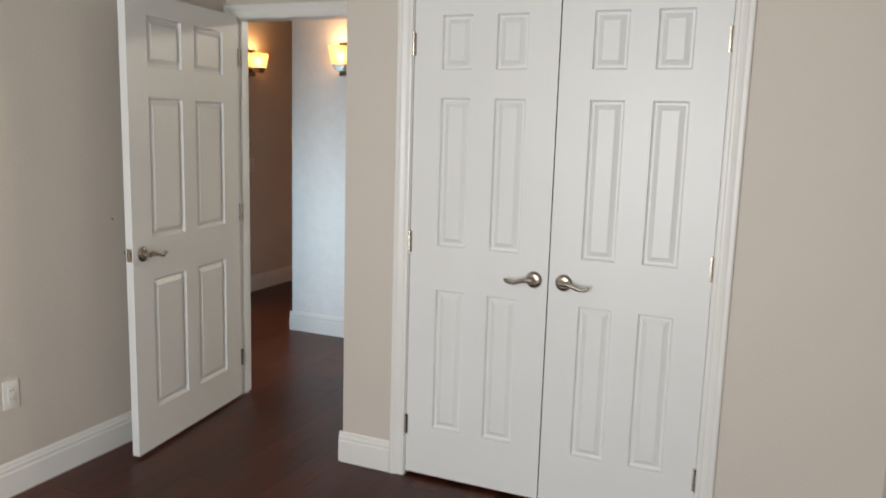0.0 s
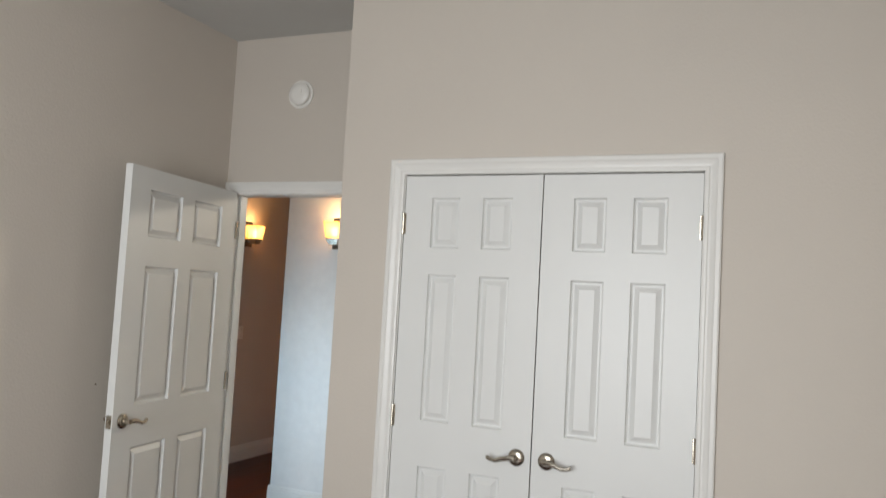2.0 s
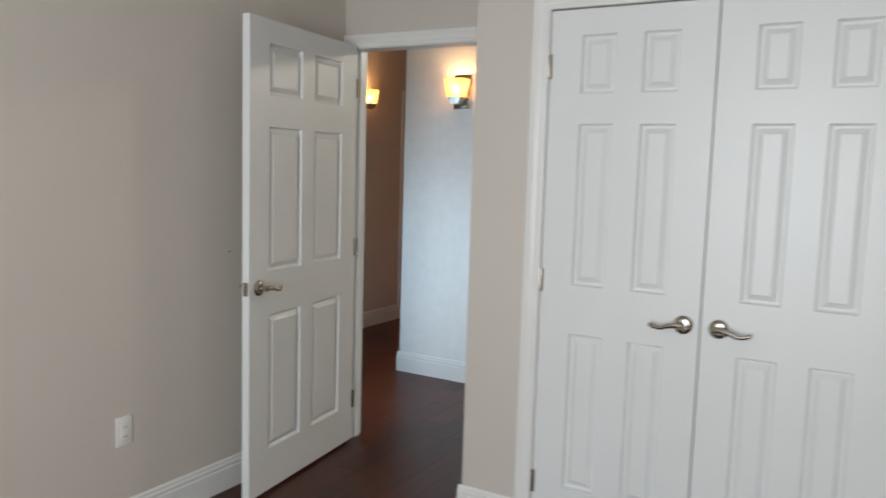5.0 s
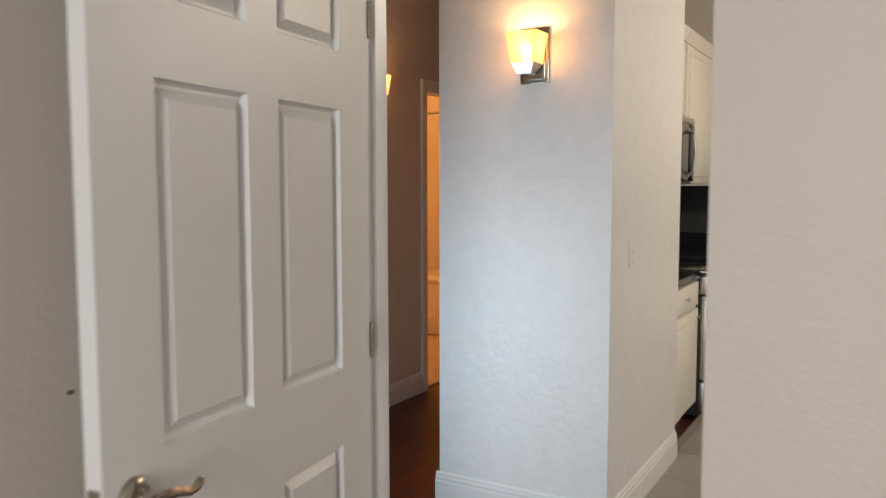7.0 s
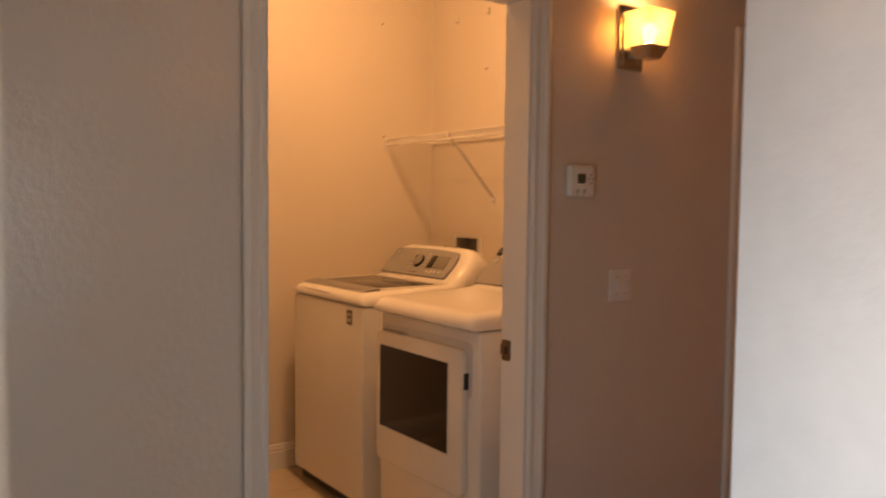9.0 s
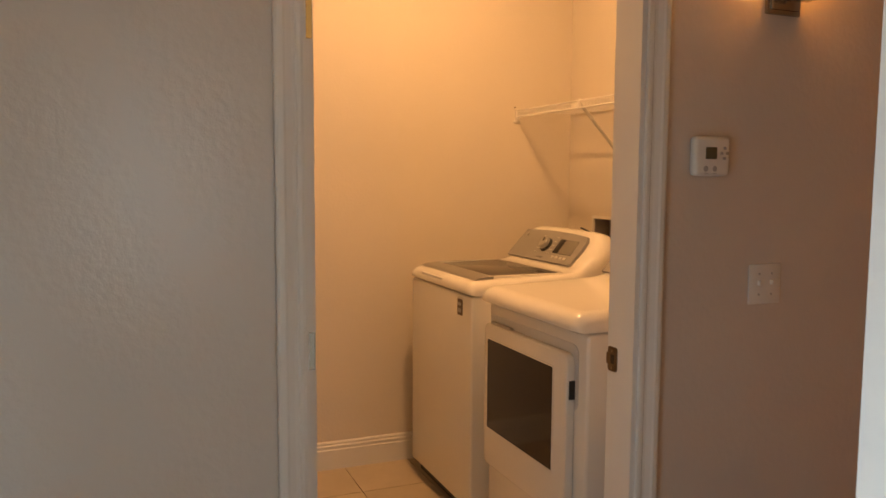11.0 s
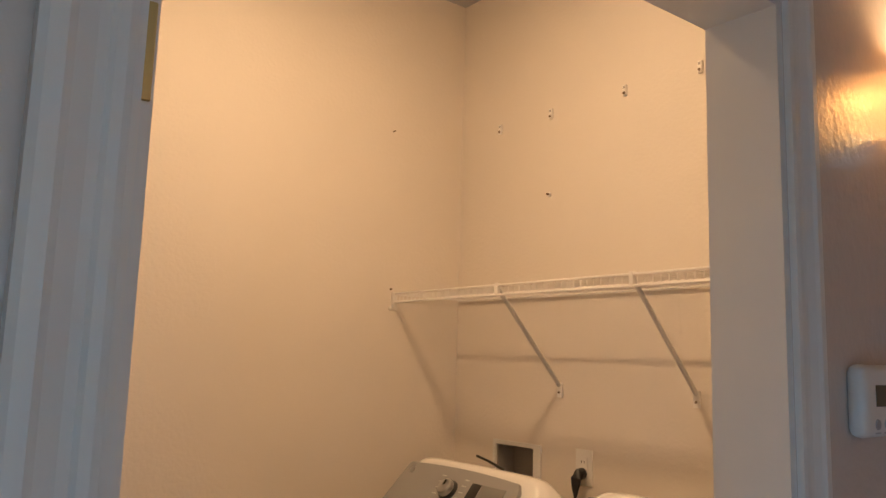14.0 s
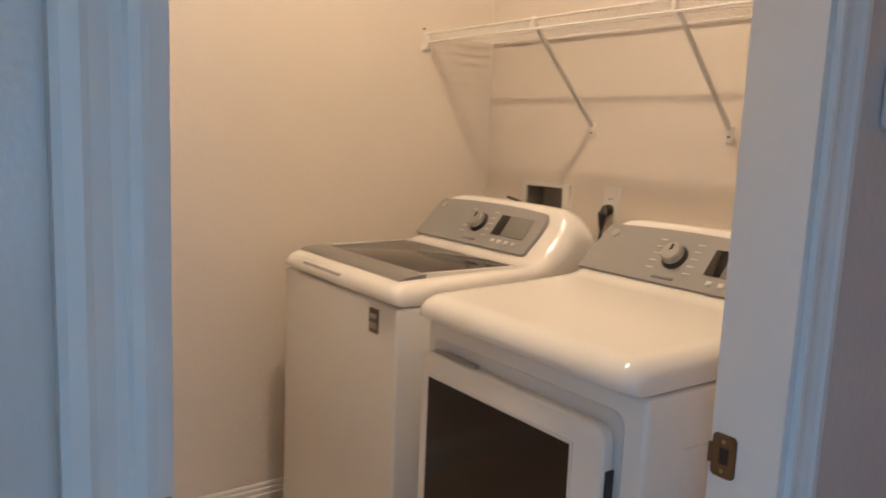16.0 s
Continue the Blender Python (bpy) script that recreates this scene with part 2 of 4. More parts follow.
def wall_y(name, x0, x1, y0, y1, material, label, holes=()):
    bm, at = bmesh.new(), y0
    for a, b, lo, hi in sorted(holes):
        box(bm, x0, x1, at, a, 0, TOP)
        if lo > 0:
            box(bm, x0, x1, a, b, 0, lo)
        box(bm, x0, x1, a, b, hi, TOP)
        at = b
    box(bm, x0, x1, at, y1, 0, TOP)
    return solid(name, bm, material, label, "wall")


# ---------- structure ----------
wall_y("wall_bedroom_west", -2.04, -1.92, -4.3, 0.475, PAINT, "greige painted bedroom wall behind the open door")
wall_x("wall_closet", -0.912, 1.21, 0.0, 0.12, PAINT, "greige painted wall around the white closet doors", [(-0.612, 0.612, 0, 2.05)])
wall_y("wall_alcove", -0.912, -0.80, 0.12, 0.475, PAINT, "greige painted side wall of the entry alcove")
# the first hole is for the added low window, which stays out of view
wall_x("wall_bedroom_north", -5.50, 3.52, 0.475, 0.58, PAINT, "greige painted wall with the bedroom doorway", [(-2.76, -2.10, 0.25, 1.60), (-1.875, -0.938, 0, 2.04)])
wall_y("wall_bedroom_east", 1.21, 1.33, -4.3, 0.475, PAINT, "greige painted bedroom side wall")
wall_x("wall_bedroom_south", -2.04, 1.33, -4.42, -4.30, PAINT, "greige painted window wall", [(-0.75, 0.55, 0.55, 2.15)])
wall_y("wall_laundry", -3.58, -3.46, 0.60, 5.85, PAINT_GLOSS, "satin taupe textured hall wall with two doorways",
       [(1.332, 2.247, 0, 2.087), (3.40, 4.16, 0, 2.080)])
wall_y("wall_hall_east", 3.40, 3.52, 0.60, 5.73, PAINT, "unseen greige wall closing the hall, with an added window", [(0.74, 1.70, 0.35, 2.25)])
wall_x("wall_kitchen_north", -2.405, 3.52, 5.73, 5.85, PAINT, "greige painted kitchen wall behind the cabinets")
wall_y("wall_pillar", -2.405, -1.63, 1.785, 2.90, PAINT_KNOCK, "pale grey textured wall block carrying a lit sconce")
wall_y("wall_kitchen_west", -2.405, -2.30, 2.90, 5.73, PAINT, "greige painted kitchen side wall")
wall_x("wall_passage_end", -3.46, -2.405, 4.40, 4.50, PAINT_GLOSS, "taupe painted end wall of the passage")
wall_y("wall_laundry_west", -5.50, -5.38, 0.60, 5.85, PAINT_CREAM, "cream painted laundry wall")
wall_x("wall_laundry_north", -5.38, -3.58, 3.20, 3.32, PAINT_CREAM, "cream painted laundry wall behind the machines", [(-5.127, -4.923, 1.058, 1.232)])
wall_x("wall_bathroom_north", -5.50, -2.405, 5.85, 5.97, PAINT_CREAM, "cream painted bathroom wall")
solid("ceiling", boxes((-5.5, 3.52, -4.42, 5.97, TOP, TOP + 0.1)), CEILING, "flat grey-white painted hall and laundry ceiling", "ceiling")
solid("ceiling_bedroom", boxes((-1.92, 1.21, -4.30, 0.0, BEDROOM_TOP, BEDROOM_TOP + 0.08), (-1.92, -0.912, 0.0, 0.475, BEDROOM_TOP, BEDROOM_TOP + 0.08)), CEILING, "flat grey-white painted bedroom ceiling", "ceiling")

solid("floor", boxes((-3.50, 3.52, -4.42, 1.785, -0.12, -0.012), (-3.50, -1.63, 1.785, 4.5, -0.12, -0.012)), SUBFLOOR, "dark mahogany laminate plank floor", "floor")
solid("floor_kitchen", boxes((-2.405, 3.52, 1.785, 5.85, -0.13, -0.010)), GROUT_L, "grey tiled kitchen floor", "floor")
solid("floor_laundry", boxes((-5.5, -3.50, 0.5, 3.32, -0.12, -0.006)), GROUT_L, "beige tiled laundry floor", "floor")
solid("floor_bathroom", boxes((-5.5, -3.50, 3.32, 5.97, -0.12, 0.0)), TILE_B, "beige bathroom floor", "floor")


def window(name, m, w, h, label):
    """A white double-hung window: frame, sashes, panes and sill; local x across, z up, from the sill."""
    t = tagged(new(name), label, "window", "", "structure")
    t.matrix_basis = m
    bar = 0.05
    part("window_frame", boxes((-w / 2, w / 2, -0.05, 0.05, 0, bar), (-w / 2, w / 2, -0.05, 0.05, h - bar, h), (-w / 2, -w / 2 + bar, -0.05, 0.05, bar, h - bar),
                               (w / 2 - bar, w / 2, -0.05, 0.05, bar, h - bar), (-w / 2 + bar, w / 2 - bar, -0.02, 0.02, h / 2 - 0.025, h / 2 + 0.025)), TRIM, t, "", False)
    part("window_sill", rbox(-w / 2 - 0.05, w / 2 + 0.05, 0.065, 0.13, -0.03, -0.002), TRIM, t)
    return t


window("window_1", pose(-0.10, -4.36, 0.55), 1.3, 1.6, "white framed bedroom window letting in daylight")
# unseen window made up to go with the low fill light
window("window_low_added", pose(-2.43, 0.53, 0.25), 0.66, 1.35, "unseen low hall window, added to hold a fill light")
# out of view; made up as an opening for the hall fill
window("window_hall_added", pose(3.46, 1.22, 0.35, 0, 0, 90), 0.96, 1.9, "unseen tall hall window, added to hold a fill light")

# casing: thickness over width, with a stepped colonial face
CASING = [(0.0, 0.0), (0.0, 0.010), (0.006, 0.012), (0.014, 0.012), (0.018, 0.009), (0.026, 0.010), (0.040, 0.015), (0.046, 0.019), (0.058, 0.019), (0.064, 0.016), (0.064, 0.0)]
BASE = [(0.0, 0.0), (0.015, 0.0), (0.015, 0.098), (0.011, 0.103), (0.0125, 0.110), (0.0125, 0.118), (0.008, 0.123), (0.008, 0.132), (0.004, 0.138), (0.0, 0.140)]


def casing(name, place, a, b, top, label):
    """Trim round an opening from a to b; place(s, out, z) gives the point."""
    bm = bmesh.new()
    rings = []
    for k in range(4):
        rings.append([bm.verts.new(place((a - u) if k < 2 else (b + u), v, 0.0 if k in (0, 3) else top + u)) for u, v in CASING])
    n = len(CASING)
    for p, q in zip(rings, rings[1:]):
        for i in range(n):
            bm.faces.new((p[i], p[(i + 1) % n], q[(i + 1) % n], q[i]))
    bm.faces.new(rings[0])
    bm.faces.new(rings[-1][::-1])
    bmesh.ops.recalc_face_normals(bm, faces=bm.faces[:])
    return solid(name, bm, TRIM, label, "trim")


def jamb(name, place, a, b, top, depth, label):
    """The lining of an opening, 18 mm thick, through the wall."""
    bm = bmesh.new()
    for s0, s1, z0, z1 in ((a - 0.018, a, 0, top + 0.018), (b, b + 0.018, 0, top + 0.018), (a, b, top, top + 0.018)):
        p, q = place(s0, -0.001, z0), place(s1, -depth + 0.001, z1)
        box(bm, min(p[0], q[0]), max(p[0], q[0]), min(p[1], q[1]), max(p[1], q[1]), z0, z1)
    return solid(name, bm, TRIM, label, "trim")


def south(y):
    return lambda s, out, z: (s, y - out, z)


def east(x):
    return lambda s, out, z: (x + out, s, z)


casing("trim_closet", south(0.0), -0.604, 0.606, 2.040, "white moulded casing round the closet doors")
jamb("trim_closet_jamb", south(0.0), -0.601, 0.604, 2.040, 0.12, "white closet door lining")
casing("trim_bedroom_door", south(0.475), -1.855, -0.952, 2.030, "white moulded casing round the bedroom doorway")
jamb("trim_bedroom_jamb", south(0.475), -1.857, -0.956, 2.026, 0.105, "white lining of the bedroom doorway")
solid("trim_bedroom_stop", boxes((-1.857, -1.846, 0.512, 0.545, 0, 2.026), (-0.967, -0.956, 0.512, 0.545, 0, 2.026)), TRIM, "white door stop in the bedroom doorway", "trim")
casing("trim_laundry_door", east(-3.46), 1.340, 2.247, 2.078, "white moulded casing round the laundry doorway")
jamb("trim_laundry_jamb", east(-3.46), 1.349, 2.232, 2.069, 0.12, "white lining of the laundry doorway")
casing("trim_bathroom_door", east(-3.46), 3.395, 4.165, 2.071, "white moulded casing round the bathroom doorway")
jamb("trim_bathroom_jamb", east(-3.46), 3.418, 4.142, 2.062, 0.12, "white lining of the bathroom doorway")


def baseboard(place, a, b, label="white stepped baseboard along the wall"):
    bm = prism([(u, v) for u, v in BASE], lambda u, v, w: place(w, u, v), a, b)
    return solid("baseboard", bm, TRIM, label, "baseboard")


def west(x):
    return lambda s, out, z: (x - out, s, z)


def north(y):
    return lambda s, out, z: (s, y + out, z)


baseboard(east(-1.92), -4.30, 0.455)
baseboard(south(0.0), -0.927, -0.670)
baseboard(south(0.0), 0.672, 1.21)
baseboard(west(-0.912), 0.0, 0.475)
baseboard(west(1.21), -4.30, -0.015)
baseboard(east(-3.46), 0.58, 1.275)
baseboard(east(-3.46), 2.313, 3.329)
baseboard(south(1.785), -2.420, -1.615)
baseboard(west(-2.405), 1.785, 4.40)
baseboard(east(-1.63), 1.785, 2.90)
baseboard(east(-5.38), 0.60, 3.20)
baseboard(south(3.20), -5.365, -3.58)


# ---------- doors ----------
def panel_door(w, h, t, mid_low=1.005, mid_high=1.605, low=0.215):
    """A moulded six-panel slab, hinge edge at x=0, front face at y=0, back at y=t."""
    bm = bmesh.new()
    st = 0.122 + (w - 0.60) * 0.05
    mid = 0.10
    pw = (w - 2 * st - mid) / 2
    xs = [0, st, st + pw, st + pw + mid, w - st, w]
    zs = [0, low, mid_low - 0.185, mid_low, mid_high, 1.715, 1.925, h]
    grid = {}
    for side, y in ((0, 0.0), (1, t)):
        for i, x in enumerate(xs):
            for j, z in enumerate(zs):
                grid[side, i, j] = bm.verts.new((x, y, z))
        s = 1 if side == 0 else -1
        for i in range(5):
            for j in range(7):
                q = [grid[side, i, j], grid[side, i + 1, j], grid[side, i + 1, j + 1], grid[side, i, j + 1]]
                if side:
                    q.reverse()
                if i in (1, 3) and j in (1, 3, 5):
                    prev = q
                    x0, x1, z0, z1 = xs[i], xs[i + 1], zs[j], zs[j + 1]
                    for inset, deep in ((0.003, 0.011), (0.008, 0.0155), (0.014, 0.0155), (0.034, 0.003)):
                        ring = [bm.verts.new((x, y + s * deep, z)) for x, z in ((x0 + inset, z0 + inset), (x1 - inset, z0 + inset), (x1 - inset, z1 - inset), (x0 + inset, z1 - inset))]
                        if side:
                            ring.reverse()
                        for k in range(4):
                            bm.faces.new((prev[k], prev[(k + 1) % 4], ring[(k + 1) % 4], ring[k]))
                        prev = ring
                    bm.faces.new(prev)
                else:
                    bm.faces.new(q)
    for i in range(5):
        for j in (0, 7):
            bm.faces.new((grid[0, i, j], grid[0, i + 1, j], grid[1, i + 1, j], grid[1, i, j]))
    for j in range(7):
        for i in (0, 5):
            bm.faces.new((grid[0, i, j], grid[0, i, j + 1], grid[1, i, j + 1], grid[1, i, j]))
    bmesh.ops.recalc_face_normals(bm, faces=bm.faces[:])
    return bm


def lever(parent, x, z, way, y=0.0, out=-1, material=NICKEL):
    """A round rose with a curled lever that points along way."""
    o = out
    rose = tube([(x, y, z), (x, y + o * 0.006, z), (x, y + o * 0.011, z), (x, y + o * 0.014, z)], [0.033, 0.033, 0.029, 0.020], 20)
    neck = tube([(x, y + o * 0.012, z), (x, y + o * 0.045, z)], 0.011, 12)
    arm = tube([(x - way * 0.004, y + o * 0.045, z + 0.001), (x + way * 0.018, y + o * 0.049, z + 0.003), (x + way * 0.045, y + o * 0.050, z - 0.003), (x + way * 0.070, y + o * 0.050, z - 0.012),
                (x + way * 0.092, y + o * 0.049, z - 0.010), (x + way * 0.104, y + o * 0.047, z - 0.004), (x + way * 0.106, y + o * 0.046, z + 0.002)],
               [0.011, 0.0105, 0.009, 0.008, 0.0075, 0.008, 0.006], 10)
    h = part("door_handle", merge(rose, neck), material, parent, "satin nickel lever handle")
    part("lever", arm, material, h)


def hinge(parent, x, z, y=-0.002):
    part("hinge", merge(tube([(x, y - 0.004, z - 0.045), (x, y - 0.004, z + 0.045)], 0.006, 10),
                        boxes((x - 0.011, x + 0.011, y - 0.002, y + 0.003, z - 0.044, z + 0.044))), NICKEL, parent, "satin nickel butt hinge")


closet_l = tagged(thing("closet_door", -0.599, 0.006, 0.018, "white six-panel closet door, closed, hinged beside the alcove", "door"), kind="structure")
part("door_slab", panel_door(0.597, 2.017, 0.035), DOOR, closet_l, "", False)
lever(closet_l, 0.597 - 0.055, 0.908, -1)
closet_r = tagged(thing("closet_door", 0.003, 0.006, 0.018, "white six-panel closet door, closed, beside the plain wall", "door"), kind="structure")
part("door_slab", panel_door(0.599, 2.017, 0.035), DOOR, closet_r, "", False)
lever(closet_r, 0.060, 0.908, 1)
for z in (0.215, 1.015, 1.815):
    hinge(closet_l, -0.003, z)
    hinge(closet_r, 0.601, z)

# the open bedroom door, hinged by the left wall and swung into the room
hx, hy, ex, ey = -1.826, 0.448, -1.715, -0.408
open_door = tagged(thing("bedroom_door", hx, hy, 0.015, "white six-panel bedroom door standing open by the wall", "door", math.degrees(math.atan2(ey - hy, ex - hx))), kind="structure")
DW = math.hypot(ex - hx, ey - hy)
slab = panel_door(DW, 2.020, 0.035, 0.968, 1.582, 0.185)
bmesh.ops.translate(slab, verts=slab.verts[:], vec=(0, -0.035, 0))
part("door_slab", slab, DOOR, open_door, "", False)
lever(open_door, DW - 0.062, 0.908, -1, 0.0, 1)
lever(open_door, DW - 0.062, 0.908, -1, -0.035, -1)
part("latch_plate", boxes((DW - 0.001, DW + 0.0015, -0.030, -0.005, 0.88, 0.937)), NICKEL, open_door, "nickel latch plate on the door edge")
part("latch_bolt", boxes((DW + 0.001, DW + 0.011, -0.024, -0.011, 0.898, 0.918)), NICKEL, open_door)
for z in (0.215, 1.015, 1.815):
    part("hinge", tube([(-0.006, 0.004, z - 0.045), (-0.006, 0.004, z + 0.045)], 0.006, 10), NICKEL, open_door, "satin nickel butt hinge")


# the laundry door, swung square into the laundry
laundry_door = tagged(thing("laundry_door", -3.587, 1.358, 0.012, "white laundry door standing open into the room", "door", 180), kind="structure")
slab = panel_door(0.835, 2.045, 0.036)
bmesh.ops.translate(slab, verts=slab.verts[:], vec=(0, -0.036, 0))
part("door_slab", slab, DOOR, laundry_door, "", False)
for z, m in ((0.215, NICKEL), (1.0, NICKEL), (1.79, BRASS)):
    leaf = part("hinge", rbox(-0.0035, 0.0, -0.033, -0.004, z - 0.046, z + 0.046, 0.001, 1), m, laundry_door, "metal hinge leaf on the door edge")
    for k in (-0.028, 0.0, 0.028):
        part("screw", tube([(-0.003, -0.016, z + k), (-0.005, -0.016, z + k)], 0.004, 8), BRONZE, leaf)


# ---------- fixtures ----------
def sconce(x, y, z, rz, label):
    """Wall sconce: back plate, bracket, flared square glass shade; local -y points into the room."""
    t = thing("wall_sconce", x, y, z, label, "wall lamp", rz, "hall sconces")
    part("back_plate", merge(rbox(-0.062, 0.062, -0.012, 0.0, -0.115, 0.105, 0.004), rbox(-0.050, 0.050, -0.020, -0.011, -0.103, 0.093, 0.004)), NICKEL, t, "brushed nickel plate")
    part("arm", rbox(-0.018, 0.018, -0.062, -0.018, -0.078, -0.048, 0.004), NICKEL, t)
    cup = bmesh.new()
    rings = [[cup.verts.new((sx * a, -0.088 + sy * b, zz)) for sx, sy in ((-1, -1), (1, -1), (1, 1), (-1, 1))] for a, b, zz in ((0.030, 0.026, -0.088), (0.046, 0.042, -0.052), (0.050, 0.045, -0.046))]
    for p, q in zip(rings, rings[1:]):
        for k in range(4):
            cup.faces.new((p[k], p[(k + 1) % 4], q[(k + 1) % 4], q[k]))
    cup.faces.new(rings[0][::-1])
    cup.faces.new(rings[-1])
    part("cup", cup, NICKEL, t, "nickel shade holder", False)
    sh = bmesh.new()
    rings = []
    for a, b, zz in ((0.049, 0.044, -0.045), (0.057, 0.051, 0.015), (0.067, 0.059, 0.072), (0.063, 0.055, 0.072), (0.053, 0.047, 0.015), (0.045, 0.040, -0.040)):
        rings.append([sh.verts.new((sx * a, -0.088 + sy * b, zz)) for sx, sy in ((-1, -1), (1, -1), (1, 1), (-1, 1))])
    for p, q in zip(rings, rings[1:]):
        for k in range(4):
            sh.faces.new((p[k], p[(k + 1) % 4], q[(k + 1) % 4], q[k]))
    part("shade", sh, SHADE, t, "lit amber glass shade flaring to the top", False)
    part("bulb", tube([(0, -0.088, -0.035), (0, -0.088, -0.02), (0, -0.088, 0.005), (0, -0.088, 0.025), (0, -0.088, 0.036)], [0.012, 0.020, 0.026, 0.020, 0.006], 12), BULB, t)
    return t


sconce(-1.955, 1.785, 1.945, 0, "nickel wall sconce with lit amber glass on the pale wall")
sconce(-3.46, 2.70, 2.007, 90, "nickel wall sconce with lit amber glass on the taupe wall")
bulb_light("sconce_bulb", -1.955, 1.697, 1.985, 5, WARM, 0.03)
bulb_light("sconce_bulb", -3.372, 2.70, 2.047, 5.4, (1.0, 0.50, 0.18), 0.03)


def wall_plate(name, m, label, kind, gangs=1, category="switch"):
    """A cover plate with toggles or sockets; local -y points into the room, origin at its centre on the wall."""
    t = thing(name, 0, 0, 0, label, category)
    t.matrix_basis = m
    w = 0.072 + 0.046 * (gangs - 1)
    part("cover", rbox(-w / 2, w / 2, -0.006, 0.0, -0.058, 0.058, 0.003), PLATE, t)
    for g in range(gangs):
        cx = (g - (gangs - 1) / 2) * 0.046
        if kind == "toggle":
            part("toggle", rbox(cx - 0.004, cx + 0.004, -0.015, -0.005, -0.003, 0.011, 0.0015), PLATE, t)
            for sz in (-0.030, 0.030):
                part("screw", boxes((cx - 0.003, cx + 0.003, -0.0075, -0.005, sz - 0.003, sz + 0.003)), GREYL, t, "", False)
        else:
            part("socket_face", rbox(cx - 0.017, cx + 0.017, -0.009, -0.005, -0.034, 0.034, 0.002), PLATE, t)
            for sx, sz in ((-0.006, -0.018), (0.006, -0.018), (-0.006, 0.018), (0.006, 0.018)):
                part("slot", boxes((cx + sx - 0.0012, cx + sx + 0.0012, -0.0096, -0.0086, sz - 0.004, sz + 0.004)), BLACK, t, "", False)
    return t


wall_plate("power_outlet", pose(-1.92, -0.862, 0.414, 0, 0, 90), "white duplex power outlet low on the bedroom wall", "outlet", 1, "outlet")
wall_plate("light_switch", pose(-3.46, 2.680, 1.132, 0, 0, 90), "white double toggle switch on the taupe wall", "toggle", 2)
wall_plate("light_switch", pose(-1.63, 2.055, 1.135, 0, 0, 90), "white toggle switch on the pale return wall", "toggle", 1)

t = thing("thermostat", -3.46, 2.453, 1.495, "white wall thermostat with small olive display", "thermostat", 90)
part("case", rbox(-0.060, 0.060, -0.030, 0.0, -0.054, 0.054, 0.013, 4), PLATE, t)
part("display", rbox(-0.026, 0.012, -0.0318, -0.028, -0.008, 0.024, 0.001, 1), LCD, t, "small olive display")
for bx, bz in ((0.038, 0.022), (0.038, -0.006), (0.028, 0.008), (0.048, 0.008)):
    part("button", rbox(bx - 0.0045, bx + 0.0045, -0.0325, -0.028, bz - 0.004, bz + 0.004, 0.0015), GREYL, t, "small grey button")
for bx in (-0.024, 0.006):
    part("button", tube([(bx, -0.0285, -0.034), (bx, -0.032, -0.034)], [0.009, 0.007], 14), GREYL, t, "small grey button")
    part("printed_mark", boxes((bx - 0.008, bx + 0.008, -0.0306, -0.0295, -0.0475, -0.0455)), GREYL, t, "", False)

t = thing("smoke_alarm", -1.475, 0.475, 2.560, "round white smoke alarm high above the doorway", "smoke alarm")
part("base", tube([(0, 0, 0), (0, -0.012, 0)], 0.075, 32), PLATE, t)
part("cover", tube([(0, -0.011, 0), (0, -0.030, 0), (0, -0.038, 0), (0, -0.041, 0)], [0.062, 0.060, 0.050, 0.03], 32), PLATE, t)
part("button", tube([(0.012, -0.040, 0.01), (0.012, -0.044, 0.01)], 0.013, 16), PLATE, t)

t = thing("ceiling_vent", -0.575, -0.432, BEDROOM_TOP, "white two-way louvred ceiling air vent", "vent")
part("frame", boxes((-0.195, 0.195, -0.105, -0.075, -0.010, 0), (-0.195, 0.195, 0.075, 0.105, -0.010, 0), (-0.195, -0.165, -0.075, 0.075, -0.010, 0), (0.165, 0.195, -0.075, 0.075, -0.010, 0), (-0.010, 0.010, -0.075, 0.075, -0.012, 0)), TRIM, t, "", False)
# no duct is cut; a black sheet paints the dark between the slats
part("backing", boxes((-0.165, 0.165, -0.075, 0.075, -0.002, 0.0)), BLACK, t, "black sheet standing in for the darkness of the duct", False)
for half in (-1, 1):
    for k in range(6):
        yk = -0.064 + k * 0.0255
        part("slat", prism([(0, -0.010), (0.0135, -0.001), (0.0125, 0.0005), (-0.001, -0.0085)], lambda u, v, w, yk=yk: (w, yk + u, v - 0.002), half * 0.012 if half > 0 else -0.163, 0.163 if half > 0 else -0.012), TRIM, t, "", False)

t = thing("fire_sprinkler", -0.967, -0.769, BEDROOM_TOP, "small white ceiling fire sprinkler head", "sprinkler")
part("escutcheon", tube([(0, 0, 0), (0, 0, -0.008), (0, 0, -0.012)], [0.035, 0.033, 0.015], 20), PLATE, t)
part("head", merge(tube([(0, 0, -0.01), (0, 0, -0.03)], 0.009, 10), tube([(-0.012, 0, -0.03), (-0.010, 0, -0.055)], 0.003, 6), tube([(0.012, 0, -0.03), (0.010, 0, -0.055)], 0.003, 6)), PLATE, t)
part("deflector", tube([(0, 0, -0.055), (0, 0, -0.058)], 0.018, 14), PLATE, t)

# strike plate and hinge leaves in the laundry doorway
t = thing("strike_plate", -3.553, 2.232, 0.927, "dark metal strike plate in the laundry door lining", "strike plate")
outline = [(sx * (0.013 + 0.008 * math.cos(radians(a))), sz * (0.027 + 0.008 * math.sin(radians(a)))) for sx, sz, arc in ((1, 1, (0, 30, 60, 90)), (-1, 1, (90, 60, 30, 0)), (-1, -1, (0, 30, 60, 90)), (1, -1, (90, 60, 30, 0))) for a in arc]
